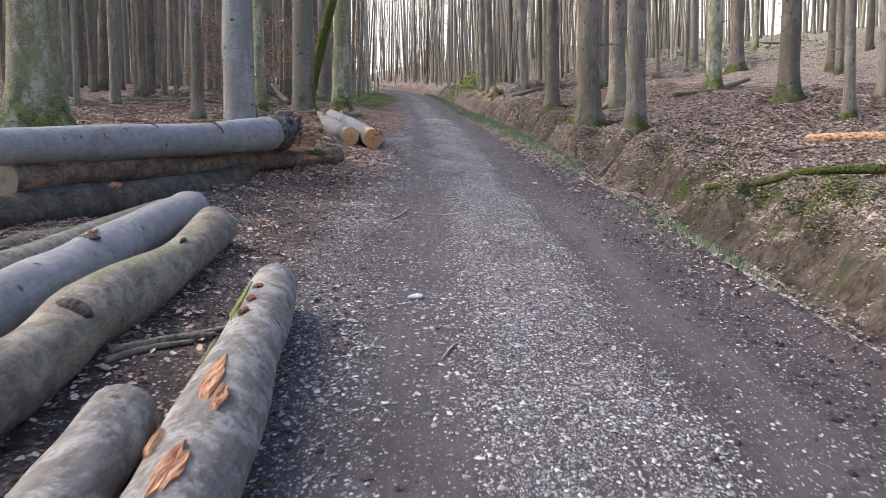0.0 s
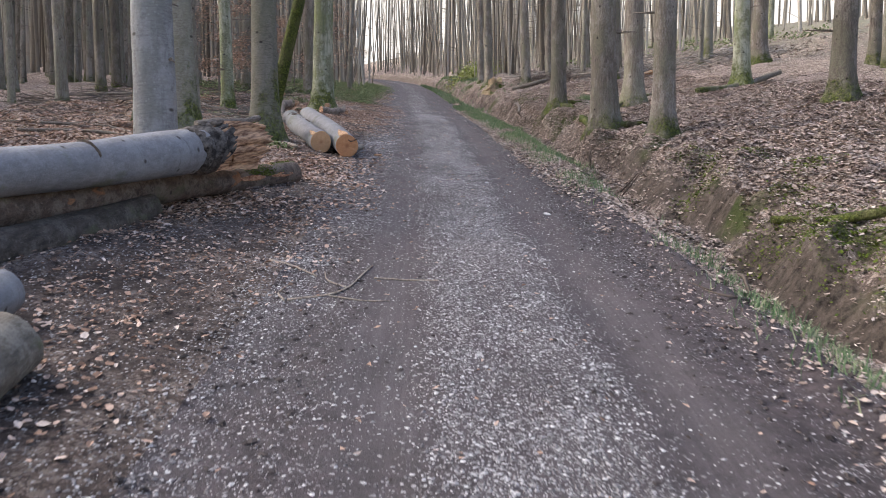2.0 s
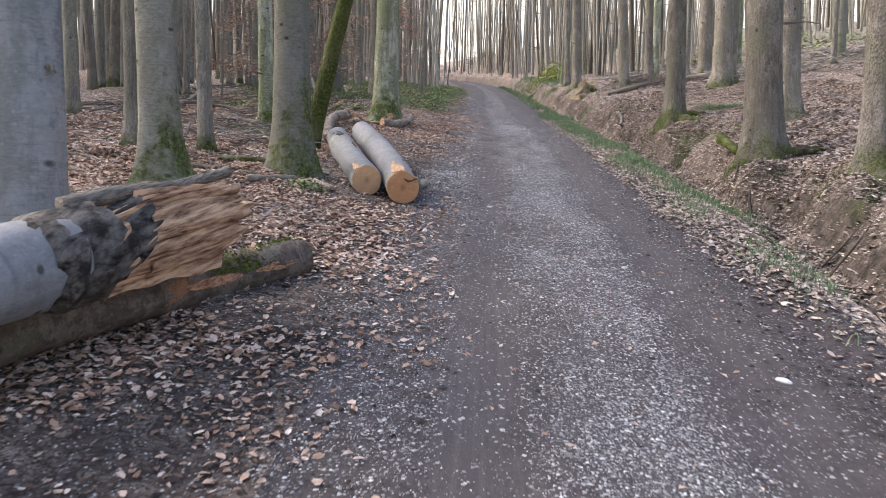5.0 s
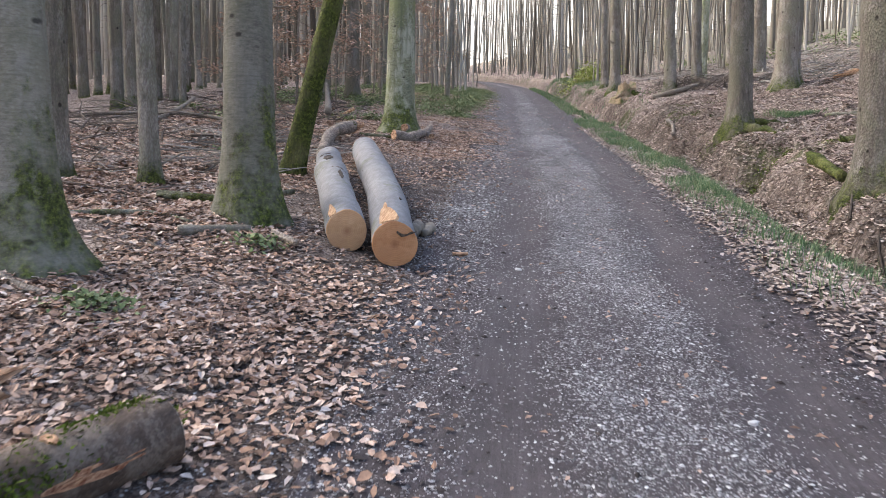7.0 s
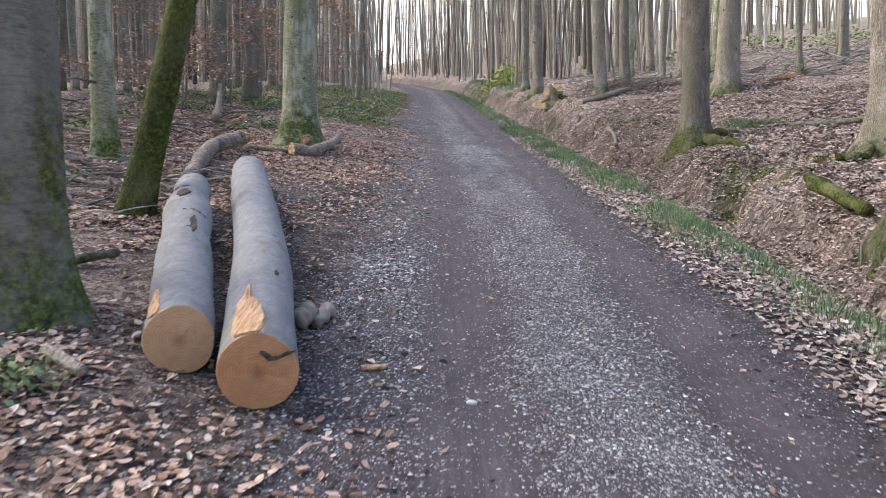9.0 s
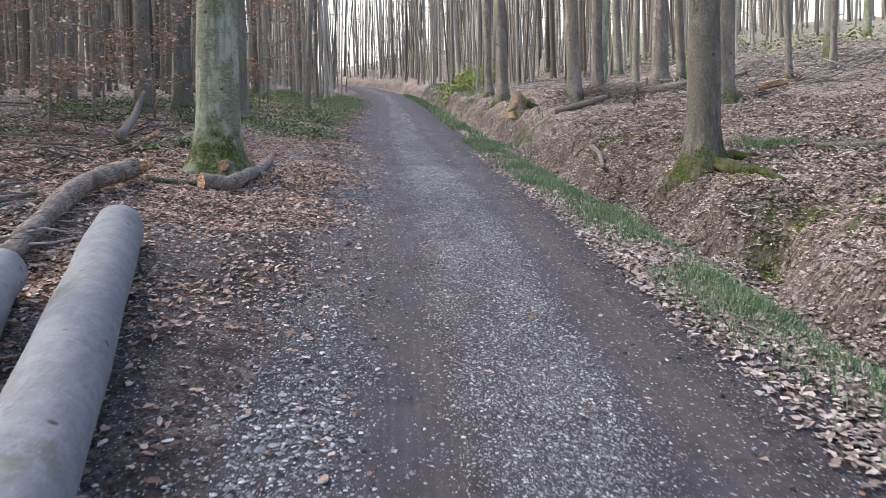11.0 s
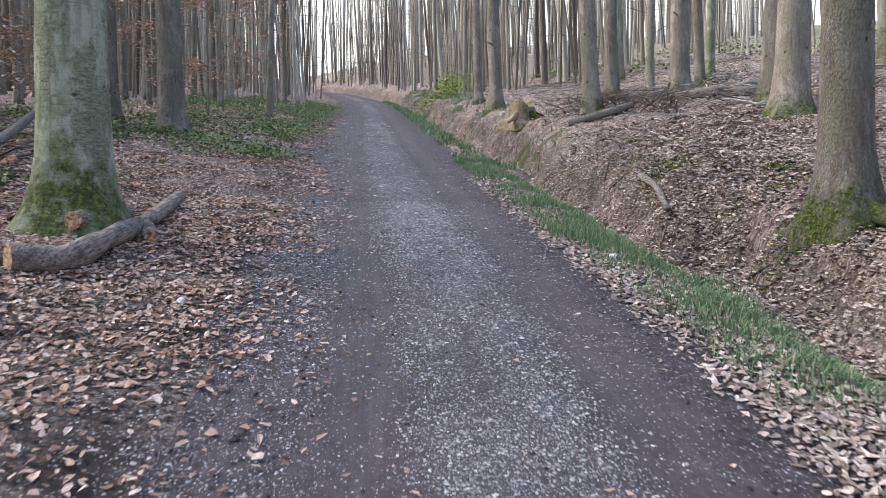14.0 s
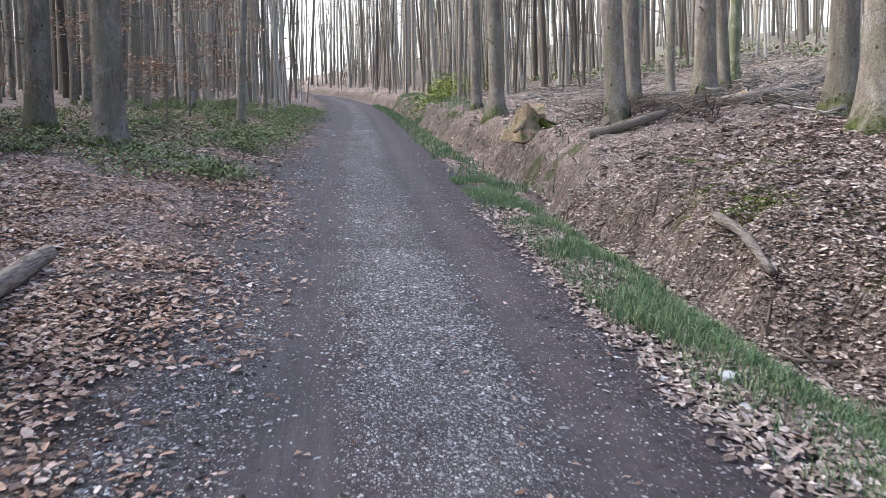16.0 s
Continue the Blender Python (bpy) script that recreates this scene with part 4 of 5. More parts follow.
def log(points, radii, bark, cut, label, name="log", wobble=0.06, seed=1, sides=22, ends=(True, True), steps=26, rim=None):
    """A felled log along points, with a cut face part at each end."""
    P = spline(points, steps)
    R = spline(np.asarray(radii, float)[:, None], steps)[:, 0]
    root = new(name)
    base = Vector(P[0])
    root.location = base
    local = P - P[0]
    V, F = tube(local, R, sides, wobble, seed, cap=False, freq=1.6)
    part("bark", mesh("bark", V, F, bark), root)
    for on, i, j, row in ((ends[0], 0, 1, V[:sides]), (ends[1], -1, -2, V[-sides:])):
        if not on:
            continue
        c = row.mean(0)
        out = local[i] - local[j]
        out = out / np.linalg.norm(out)
        # the face: rings towards the heart, slightly domed and rough
        rings, n = [], sides
        q = np.random.default_rng(seed + 31)
        for s, dome in ((1.0, 0.0), (0.97, 0.006), (0.6, 0.010), (0.25, 0.011)):
            rings.append((row - c) * s + out * (dome + q.normal(0, 0.0012, (n, 1))))
        W = np.vstack(rings + [(out * 0.011)[None]])
        G = []
        for r in range(3):
            for k in range(n):
                G.append([r * n + k, r * n + (k + 1) % n, (r + 1) * n + (k + 1) % n, (r + 1) * n + k])
        G += [[3 * n + k, 3 * n + (k + 1) % n, 4 * n] for k in range(n)]
        f = part("cut_face", mesh("cut_face", W, G, cut, False), root, "sawn end grain with a darker heart")
        f.location = Vector(c)
    LOGS[root.name] = (P, R)
    return tagged(root, label, "log", "felled logs")


top = log([(-4.4, -0.8, 0.80), (-3.6, 2.0, 0.80), (-2.85, 4.4, 0.76), (-2.55, 5.8, 0.70), (-2.1, 7.2, 0.65), (-1.66, 8.6, 0.64)], [0.14, 0.14, 0.145, 0.165, 0.185, 0.205], LOG_GREY, CUT_OLD,
          "smooth blue-grey beech log with a splintered broken end", seed=3, ends=(True, False), wobble=0.04)
torn = log([(-2.88, 4.5, 0.50), (-2.44, 6.6, 0.40), (-1.9, 8.8, 0.27), (-1.55, 9.9, 0.19), (-1.19, 10.72, 0.16)], [0.13, 0.155, 0.155, 0.14, 0.145], LOG_TORN, CUT_OLD,
    "brown damp log with torn bark and a mossy end", seed=5, wobble=0.10)
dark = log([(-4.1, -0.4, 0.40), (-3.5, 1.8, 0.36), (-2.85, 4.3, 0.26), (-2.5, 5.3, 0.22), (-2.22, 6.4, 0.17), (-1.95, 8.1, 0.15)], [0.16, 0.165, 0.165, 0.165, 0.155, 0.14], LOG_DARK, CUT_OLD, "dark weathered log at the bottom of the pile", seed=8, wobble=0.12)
# assumed log that helps bear the pile, itself not seen
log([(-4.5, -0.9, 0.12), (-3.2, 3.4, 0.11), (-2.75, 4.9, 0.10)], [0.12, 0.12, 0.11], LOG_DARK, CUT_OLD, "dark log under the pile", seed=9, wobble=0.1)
log([(-3.4, 0.3, 0.12), (-2.6, 3.2, 0.12), (-2.2, 4.3, 0.11)], [0.10, 0.11, 0.10], LOG_OLIVE, CUT_OLD, "thin green-stained log on the ground", seed=10, wobble=0.12)
log([(-2.35, 0.0, 0.15), (-2.12, 2.6, 0.15), (-2.0, 4.2, 0.15), (-1.95, 5.25, 0.15)], [0.13, 0.13, 0.13, 0.12], LOG_OLIVE, CUT_OLD, "greenish log lying beside the thicker ones", seed=11)
mid2 = log([(-1.75, -1.2, 0.18), (-1.68, 0.5, 0.19), (-1.62, 2.2, 0.20), (-1.64, 3.0, 0.21), (-1.64, 4.0, 0.21), (-1.68, 5.2, 0.22)], [0.18, 0.175, 0.17, 0.16, 0.165, 0.16], LOG_GREY, CUT_OLD,
    "grey-violet crooked beech log beside the track", seed=12, wobble=0.12)
olive = log([(-1.3, -1.2, 0.17), (-1.2, 0.6, 0.17), (-1.14, 1.5, 0.17), (-1.2, 2.2, 0.18), (-1.14, 3.2, 0.18), (-1.27, 4.55, 0.18)], [0.17, 0.165, 0.16, 0.165, 0.15, 0.155], LOG_OLIVE, CUT_OLD,
    "olive-brown wavy beech log beside the track", seed=13, wobble=0.09)
front = log([(-0.08, -0.9, 0.16), (-0.2, 0.6, 0.16), (-0.31, 1.7, 0.15), (-0.46, 3.0, 0.14)], [0.165, 0.16, 0.15, 0.135], LOG_FRONT, CUT_OLD,
            "grey speckled beech log with torn orange wounds beside the track", seed=14, wobble=0.05)
log([(-0.42, -1.0, 0.14), (-0.5, 0.1, 0.14), (-0.6, 1.15, 0.14)], [0.13, 0.13, 0.125], LOG_FRONT, CUT_OLD, "short grey log between two longer ones", seed=15, wobble=0.05)
cut_a = log([(-0.92, 14.02, 0.20), (-1.45, 16.1, 0.24), (-2.05, 18.1, 0.28), (-2.62, 20.0, 0.31)], [0.19, 0.195, 0.205, 0.205], LOG_GREY, CUT,
            "blue-grey beech log with a fresh orange sawn end beside the track", seed=16, wobble=0.035)
cut_b = log([(-1.40, 14.34, 0.22), (-1.83, 15.6, 0.26), (-2.3, 17.0, 0.31), (-2.68, 18.2, 0.36)], [0.175, 0.18, 0.19, 0.165], LOG_GREY, CUT_PALE,
            "grey beech log with a pale sawn end and scarred bark", seed=17, wobble=0.07)


def splinters():
    """The burst end of the top log: a dark torn collar and long wooden shards."""
    r = np.random.default_rng(4)
    o = Vector((-4.4, -0.8, 0.80))
    a, e = np.array([-1.68, 8.55, 0.64]), np.array([-1.34, 10.3, 0.62])
    d = (e - a) / np.linalg.norm(e - a)
    s = np.cross(d, [0, 0, 1])
    s /= np.linalg.norm(s)
    up = np.cross(s, d)
    P = a + np.linspace(-0.15, 0.5, 12)[:, None] * d
    V, F = tube(P, [0.20, 0.215, 0.226, 0.23, 0.23, 0.226, 0.22, 0.218, 0.214, 0.21, 0.205, 0.15], 24, 0.14, 6, cap=True, freq=4)
    V += r.normal(0, 0.007, V.shape)
    V += d * (0.30 * np.clip((V - a) @ up / 0.22, -0.5, 1) * np.clip(((V - a) @ d + 0.1) / 0.6, 0, 1))[:, None]
    c = part("torn_collar", mesh("torn_collar", V - np.array(o), F, TORNBARK), top, "blackened torn bark collar")
    # the burst wood: a grooved block with a ragged end, and single shards standing off it
    n, k = 26, 48
    th = np.arange(k) * 2 * np.pi / k
    groove = r.normal(0, 1, k)
    groove = (groove + np.roll(groove, 1) * 0.6) * 0.022
    ragged = 1.36 + 0.16 * np.sin(th * 2 + 0.6) + r.normal(0, 0.07, k)
    rows = []
    for q in range(n):
        f = q / (n - 1)
        t = 0.25 + (ragged - 0.25) * f
        ry = np.interp(f, [0, 0.3, 0.75, 1], [0.20, 0.225, 0.215, 0.18])
        rx = np.interp(f, [0, 0.3, 0.75, 1], [0.20, 0.205, 0.18, 0.12])
        g = groove * (0.6 + f) + 0.006 * np.sin(f * 17 + th * 3)
        rows.append(a + t[:, None] * d + ((rx + g) * np.cos(th))[:, None] * s + ((ry + g) * np.sin(th) + 0.03 * np.sin(f * 4))[:, None] * up)
    V = np.vstack(rows + [(a + d * 1.2)[None]])
    F = [[i * k + j, i * k + (j + 1) % k, (i + 1) * k + (j + 1) % k, (i + 1) * k + j] for i in range(n - 1) for j in range(k)] + [[(n - 1) * k + j, (n - 1) * k + (j + 1) % k, n * k] for j in range(k)]
    part("splintered_wood", mesh("splintered_wood", V - np.array(o), F, SPLINTER, False), top, "pale grooved wood of the broken end")
    for k in range(7):
        h = (-0.17, -0.1, -0.03, 0.05, 0.11, 0.17, 0.20)[k]
        ln = 1.3 + 0.16 * math.sin(k * 1.7)
        n = 9
        t = np.linspace(0.5, ln + (0.15 if k in (0, 6) else 0), n)
        zz = h + 0.012 * np.sin(t * 5 + k)
        wd = 0.05 * np.interp(t / ln, [0, 0.6, 0.9, 1], [1, 1, 0.8, 0.2])
        tk = 0.016 * np.interp(t / ln, [0, 0.8, 1], [1, 0.8, 0.3])
        off = 0.19 * math.sqrt(max(0.05, 1 - (h / 0.22) ** 2))
        rows = []
        for q in range(n):
            cpt = a + d * t[q] + up * zz[q] + s * (off - 0.03 * t[q] + 0.008 * math.sin(t[q] * 7 + k))
            rows += [cpt + s * 0.02, cpt + up * wd[q], cpt - s * tk[q], cpt - up * wd[q]]
        V = np.array(rows)
        F = [[i * 4 + j, i * 4 + (j + 1) % 4, (i + 1) * 4 + (j + 1) % 4, (i + 1) * 4 + j] for i in range(n - 1) for j in range(4)] + [[3, 2, 1, 0], [n * 4 - 4, n * 4 - 3, n * 4 - 2, n * 4 - 1]]
        part("shard", mesh("shard", V - np.array(o), F, SPLINTER, False), top, "long splinter of torn wood")
    P = a + np.linspace(0.1, 1.45, 9)[:, None] * d + up * (0.235 + 0.01 * np.sin(np.arange(9)))[:, None]
    part("bark_strip", mesh("bark_strip", *tube(P - np.array(o), np.linspace(0.045, 0.03, 9), 8, 0.2, 3), DEADWOOD), top, "strip of bark curling along the upper edge")


splinters()


def wound(parent, f, turn, ln, wd, seed, label="torn reddish wound in the bark", mat=None, proud=0.004, taper=0.0):
    """A ragged patch of torn bark that follows the log's round; f: place along it, turn: degrees from its top."""
    P, R = LOGS[parent.name]
    r = np.random.default_rng(seed)
    step = np.linalg.norm(P[1] - P[0])
    k, rows = 16, 5
    th = np.arange(k) * 2 * np.pi / k
    q = 1 + r.normal(0, 0.12, k)
    V = []
    for n, s in enumerate((1.0, 0.82, 0.55, 0.28)):
        for j in range(k):
            t = np.clip(f * (len(P) - 1) + np.cos(th[j]) * q[j] * s * ln / 2 / step, 0, len(P) - 1.001)
            i = int(t)
            c0, rad = P[i] + (P[i + 1] - P[i]) * (t - i), R[i] + (R[i + 1] - R[i]) * (t - i)
            d = (P[i + 1] - P[i]) / np.linalg.norm(P[i + 1] - P[i])
            side = np.cross(d, [0, 0, 1])
            side /= np.linalg.norm(side)
            up = np.cross(side, d)
            a = radians(turn) + np.sin(th[j]) * q[j] * s * wd / 2 / rad * (1 - taper * np.cos(th[j]))
            lift = (-0.012, 0.004 + proud, 0.003 + proud, proud)[n] + r.normal(0, 0.0018)
            V.append(c0 + (up * math.cos(a) + side * math.sin(a)) * (rad * 1.02 + lift))
    V.append(np.mean(V[-k:], 0))
    F = [[n * k + j, n * k + (j + 1) % k, (n + 1) * k + (j + 1) % k, (n + 1) * k + j] for n in range(3) for j in range(k)] + [[3 * k + j, 3 * k + (j + 1) % k, 4 * k] for j in range(k)]
    part("bark_wound", mesh("bark_wound", np.array(V) - np.array(parent.location), F, mat or WOUND, False), parent, label)


def knob(parent, f, turn, size, seed, label="swollen branch scar"):
    """A rounded collar where a branch was."""
    P, R = LOGS[parent.name]
    i = int(f * (len(P) - 2))
    d = (P[i + 1] - P[i]) / np.linalg.norm(P[i + 1] - P[i])
    side = np.cross(d, [0, 0, 1])
    side /= np.linalg.norm(side)
    o = np.cross(side, d) * math.cos(radians(turn)) + side * math.sin(radians(turn))
    c0 = P[i] + o * R[i] * 0.86 - np.array(parent.location)
    V, F = tube([c0, c0 + o * size * 0.25, c0 + o * size * 0.42, c0 + o * size * 0.36], [size * 1.5, size, size * 0.62, size * 0.2], 12, 0.15, seed)
    part("knob", mesh("knob", V, F, ROT), parent, label)


wound(front, 0.50, -6, 0.62, 0.07, 1, taper=0.3)
wound(front, 0.44, 14, 0.3, 0.05, 2)
wound(front, 0.30, 2, 0.34, 0.09, 3)
wound(front, 0.36, -40, 0.22, 0.04, 13)
for at, turn, ln in ((0.86, -12, 0.10), (0.80, -14, 0.13), (0.745, -16, 0.12)):
    wound(front, at, turn, ln, 0.055, int(at * 100), "small dark red bark scar", REDSCAR)
wound(front, 0.84, -44, 0.85, 0.07, 31, "streak of green moss", MOSSFILM, 0.002)
wound(front, 0.62, -50, 0.5, 0.04, 32, "streak of green moss", MOSSFILM, 0.002)
knob(front, 0.645, -22, 0.045, 5)
wound(cut_a, 0.055, -16, 0.85, 0.15, 6, "long pale wedge of stripped bark", STRIPPED, taper=0.75)
wound(cut_a, 0.16, 28, 0.10, 0.03, 16, "small dark bark scar", ROT)
wound(cut_b, 0.05, -40, 0.55, 0.08, 7, "narrow pale strip of stripped bark", STRIPPED, taper=0.6)
wound(cut_b, 0.45, 20, 0.5, 0.06, 17, "long dark bark scar", ROT)
wound(cut_b, 0.72, -10, 0.3, 0.12, 18, "rough dark bark scar", ROT)
knob(cut_b, 0.62, 25, 0.06, 7)
knob(cut_b, 0.86, -20, 0.07, 8)
wound(top, 0.60, 40, 0.10, 0.05, 8)
wound(top, 0.665, 5, 0.05, 0.25, 19, "dark ring scar across the bark", ROT)
wound(top, 0.80, 25, 0.04, 0.30, 20, "dark ring scar across the bark", ROT)
wound(top, 0.55, 60, 0.16, 0.07, 21, "small torn bark wound")
wound(torn, 0.90, 78, 1.1, 0.06, 9, "orange strip of torn bark along the lower edge")
wound(torn, 0.74, 80, 1.3, 0.07, 10, "orange strip of torn bark along the lower edge")
wound(torn, 0.36, 10, 0.42, 0.12, 11, "raised pale splinter of torn wood", SPLINTER, 0.02)
wound(torn, 0.87, 5, 0.14, 0.08, 12, "pale branch scar", SPLINTER)
wound(torn, 0.08, 30, 0.6, 0.08, 22)
wound(dark, 0.62, 25, 0.30, 0.09, 23)
wound(mid2, 0.66, -5, 0.22, 0.05, 24)
knob(mid2, 0.70, 0, 0.05, 9)
knob(olive, 0.56, 25, 0.06, 10)
wound(olive, 0.30, 10, 1.1, 0.07, 25, "long reddish strip of torn bark")
wound(olive, 0.82, 15, 0.22, 0.03, 26, "dark bark scar", ROT)


def crack(parent, pts, w, z):
    """A black split across a sawn face."""
    P = np.array(pts, float) - np.array(parent.location)
    V, F = [], []
    for k, p in enumerate(P):
        q = w * (1, 1.6, 1.0, 1.4, 0.5)[k % 5]
        V += [p + (0, 0, q), p - (0, 0, q), p + (0.01, 0.03, 0)]
    for k in range(len(P) - 1):
        for i in range(3):
            F.append([k * 3 + i, k * 3 + (i + 1) % 3, k * 3 + 3 + (i + 1) % 3, k * 3 + 3 + i])
    part("crack", mesh("crack", V, F, ROT, False), parent, "dark split across the sawn end")


crack(cut_a, [(-0.90, 13.99, 0.305), (-0.86, 13.985, 0.28), (-0.82, 13.98, 0.285), (-0.78, 13.99, 0.305), (-0.75, 14.0, 0.31)], 0.008, 0)


# ---- fallen wood, stump, undergrowth ----
def resting(points, r, lift=0.9):
    """Points (x, y) or (x, y, extra height) laid on the ground for a stem of radius r."""
    return [(p[0], p[1], ground_z(p[0], p[1]) + r * lift + (p[2] if len(p) > 2 else 0)) for p in points]


def branch(points, r0, r1, mat, label, name="fallen_branch", wobble=0.12, seed=1, steps=14, category="branch", cut=None, sides=10):
    P = spline(resting(points, (r0 + r1) / 2), steps)
    V, F = tube(P - P[0], np.linspace(r0, r1, steps), sides, wobble, seed, cap=cut is None, freq=2.5)
    root = new(name)
    root.location = P[0]
    part("stem", mesh("stem", V, F, mat), root)
    if cut:
        for row, rev in ((V[:sides], True), (V[-sides:], False)):
            W = np.vstack([row, row.mean(0)[None]])
            part("cut_face", mesh("cut_face", W, [[k, (k + 1) % sides, sides] for k in range(sides)], cut, False), root, "broken pale end")
    return tagged(root, label, category)


branch([(-2.78, 23.05), (-2.5, 23.35, -0.02), (-2.45, 24.1), (-2.52, 25.2, 0.02), (-2.6, 26.6, 0.03)], 0.115, 0.07, BARKLESS, "barkless grey-brown branch lying before a mossy beech", seed=4, cut=SPLINTER, sides=14, steps=22)
branch([(-2.42, 24.9), (-2.25, 24.5)], 0.075, 0.07, BARKLESS, "short broken piece of grey-brown branch", seed=5, cut=SPLINTER)
branch([(-2.78, 24.15, 0.05), (-2.66, 25.1, 0.08)], 0.085, 0.075, BARKLESS, "short pale piece of wood leaning at a tree foot", seed=6, cut=SPLINTER)
branch([(-2.95, 18.7, 0.0), (-3.25, 19.9, 0.03), (-3.55, 21.5, 0.05), (-3.6, 23.0, 0.06)], 0.075, 0.125, BARKLESS, "pale crooked limb with a mossy splintered end", seed=7, cut=BARKLESS, sides=14, steps=20)
branch([(-3.58, 22.95, 0.1), (-3.5, 23.35, 0.13)], 0.10, 0.05, SPLINTER, "long pale splinter of a broken limb", name="splinter", seed=27, category="wood", wobble=0.4)
branch([(-3.5, 23.2), (-2.85, 23.15)], 0.04, 0.03, PINE, "dark stick between two broken limbs", name="stick", seed=28, category="stick")
branch([(-3.0, 22.2), (-2.4, 22.3)], 0.025, 0.02, DEADWOOD, "thin stick half sunk in leaves", name="stick", seed=29, category="stick")
branch([(3.07, 27.5, 0.05), (3.12, 27.0, 0.06), (3.04, 26.3, 0.03)], 0.05, 0.035, DEADWOOD, "pale curved branch lying in the ditch", seed=8)
branch([(3.5, 34.2), (4.2, 34.1, 0.05), (4.9, 34.4, 0.1)], 0.09, 0.08, DEADWOOD, "short fallen log beside brushwood", name="fallen_log", seed=9, category="log", cut=CUT_OLD)
branch([(5.95, 10.25), (6.4, 9.8), (7.2, 9.0)], 0.075, 0.07, SPLINTER, "pale barkless log lying on leaves", name="fallen_log", seed=10, category="log", cut=CUT_OLD)
branch([(4.2, 9.35), (4.6, 8.75, 0.02), (5.0, 8.1), (5.7, 7.4)], 0.035, 0.055, MOSSTREE, "rotten log overgrown with green moss on the bank", name="mossy_log", seed=11, category="log", wobble=0.3)
branch([(3.88, 19.45), (3.86, 18.8), (3.84, 18.05)], 0.085, 0.06, MOSSTREE, "thick moss-covered root on the bank", name="mossy_root", seed=12, category="root", wobble=0.4)
branch([(9.1, 34.7), (9.8, 34.5)], 0.11, 0.1, SPLINTER, "pale cut log on the slope", name="fallen_log", seed=13, category="log", cut=CUT_PALE)
branch([(6.2, 36.6), (7.4, 36.2, 0.05), (8.6, 36.4)], 0.13, 0.11, BARKLESS, "grey felled log among brushwood on the slope", name="fallen_log", seed=61, category="log", cut=CUT_PALE)
branch([(8.2, 38.6), (9.6, 39.6, 0.05), (11.0, 40.2)], 0.10, 0.08, BARKLESS, "grey felled log among brushwood on the slope", name="fallen_log", seed=62, category="log", cut=CUT_PALE)
branch([(4.9, 38.6), (5.9, 39.2), (7.2, 39.3, 0.05)], 0.12, 0.10, BARKLESS, "weathered log lying behind a spruce", name="fallen_log", seed=63, category="log", cut=CUT_OLD)
branch([(5.6, 24.3), (6.0, 24.0), (6.6, 23.5)], 0.06, 0.05, PINE, "dark fallen branch on leaves", seed=14)
branch([(7.2, 21.6), (8.5, 22.2), (9.9, 23.1, 0.1)], 0.09, 0.07, PINE, "dark fallen trunk lying on the leafy slope", name="fallen_log", seed=15, category="log")
branch([(-5.2, 26.8, 0.1), (-6.2, 30.2, 0.2), (-7.5, 34.5, 0.6)], 0.10, 0.06, DEADWOOD, "pale fallen pole leaning into the undergrowth", seed=16)
branch([(-4.6, 27.0, 0.3), (-4.9, 26.6, 0.02), (-4.3, 26.0)], 0.04, 0.03, SPLINTER, "bleached forked branch among dead sticks", seed=17)
branch([(-4.0, 19.4), (-4.3, 20.6), (-4.2, 21.8)], 0.05, 0.03, DEADWOOD, "grey branch among leaves", seed=18)
branch([(-4.9, 20.0), (-4.3, 19.0), (-3.6, 18.6)], 0.04, 0.025, DEADWOOD, "thin grey branch among leaves", seed=19)
branch([(-3.6, 15.3), (-2.9, 15.3), (-2.4, 15.9, 0.05)], 0.05, 0.03, PINE, "dark branch at the foot of a beech", seed=20)
branch([(-2.7, 13.9), (-2.2, 14.2)], 0.045, 0.04, LOG_OLIVE, "short mossy wood piece", seed=21)
branch([(-3.9, 13.9), (-3.2, 14.3), (-2.7, 14.2)], 0.03, 0.015, PINE, "thin branch on leaves", seed=22)
branch([(-7.6, 22.5), (-8.0, 24.5, 0.15), (-8.4, 26.2, 0.4)], 0.06, 0.04, DEADWOOD, "pale fallen branch in the wood", seed=23)
branch([(-9.5, 23.5, 0.05), (-7.5, 23.8, 0.1), (-5.6, 23.4)], 0.05, 0.03, DEADWOOD, "long grey branch in the wood", seed=24)
branch([(-6.6, 14.2), (-5.2, 14.6), (-4.4, 14.2)], 0.03, 0.02, DEADWOOD, "thin grey branch among leaves", seed=25)
# twigs on and beside the track
branch([(-0.62, 6.97), (-0.42, 6.8), (-0.2, 6.58)], 0.010, 0.006, PALETWIG, "thin pale twig on the ground", name="twig", seed=31, category="twig", sides=6)
branch([(-0.28, 5.95), (-0.05, 6.08), (0.06, 6.28), (0.12, 6.6), (0.17, 6.92)], 0.009, 0.005, PALETWIG, "thin bowed twig at the edge of the track", name="twig", seed=32, category="twig", sides=6)
branch([(0.21, 6.57), (0.45, 6.58), (0.67, 6.52)], 0.007, 0.004, PALETWIG, "thin straight twig on the track", name="twig", seed=33, category="twig", sides=6)
branch([(-0.3, 5.95), (-0.38, 6.15), (-0.35, 6.4)], 0.008, 0.004, PALETWIG, "thin twig on the ground", name="twig", seed=34, category="twig", sides=6)
branch([(0.54, 2.25), (0.58, 2.39), (0.64, 2.5)], 0.010, 0.006, PALETWIG, "short twig on the track", name="twig", seed=35, category="twig", sides=6)
branch([(-1.0, 1.95), (-0.8, 2.2), (-0.63, 2.36)], 0.022, 0.016, DEADWOOD, "grey stick between the logs", name="stick", seed=36, category="stick")
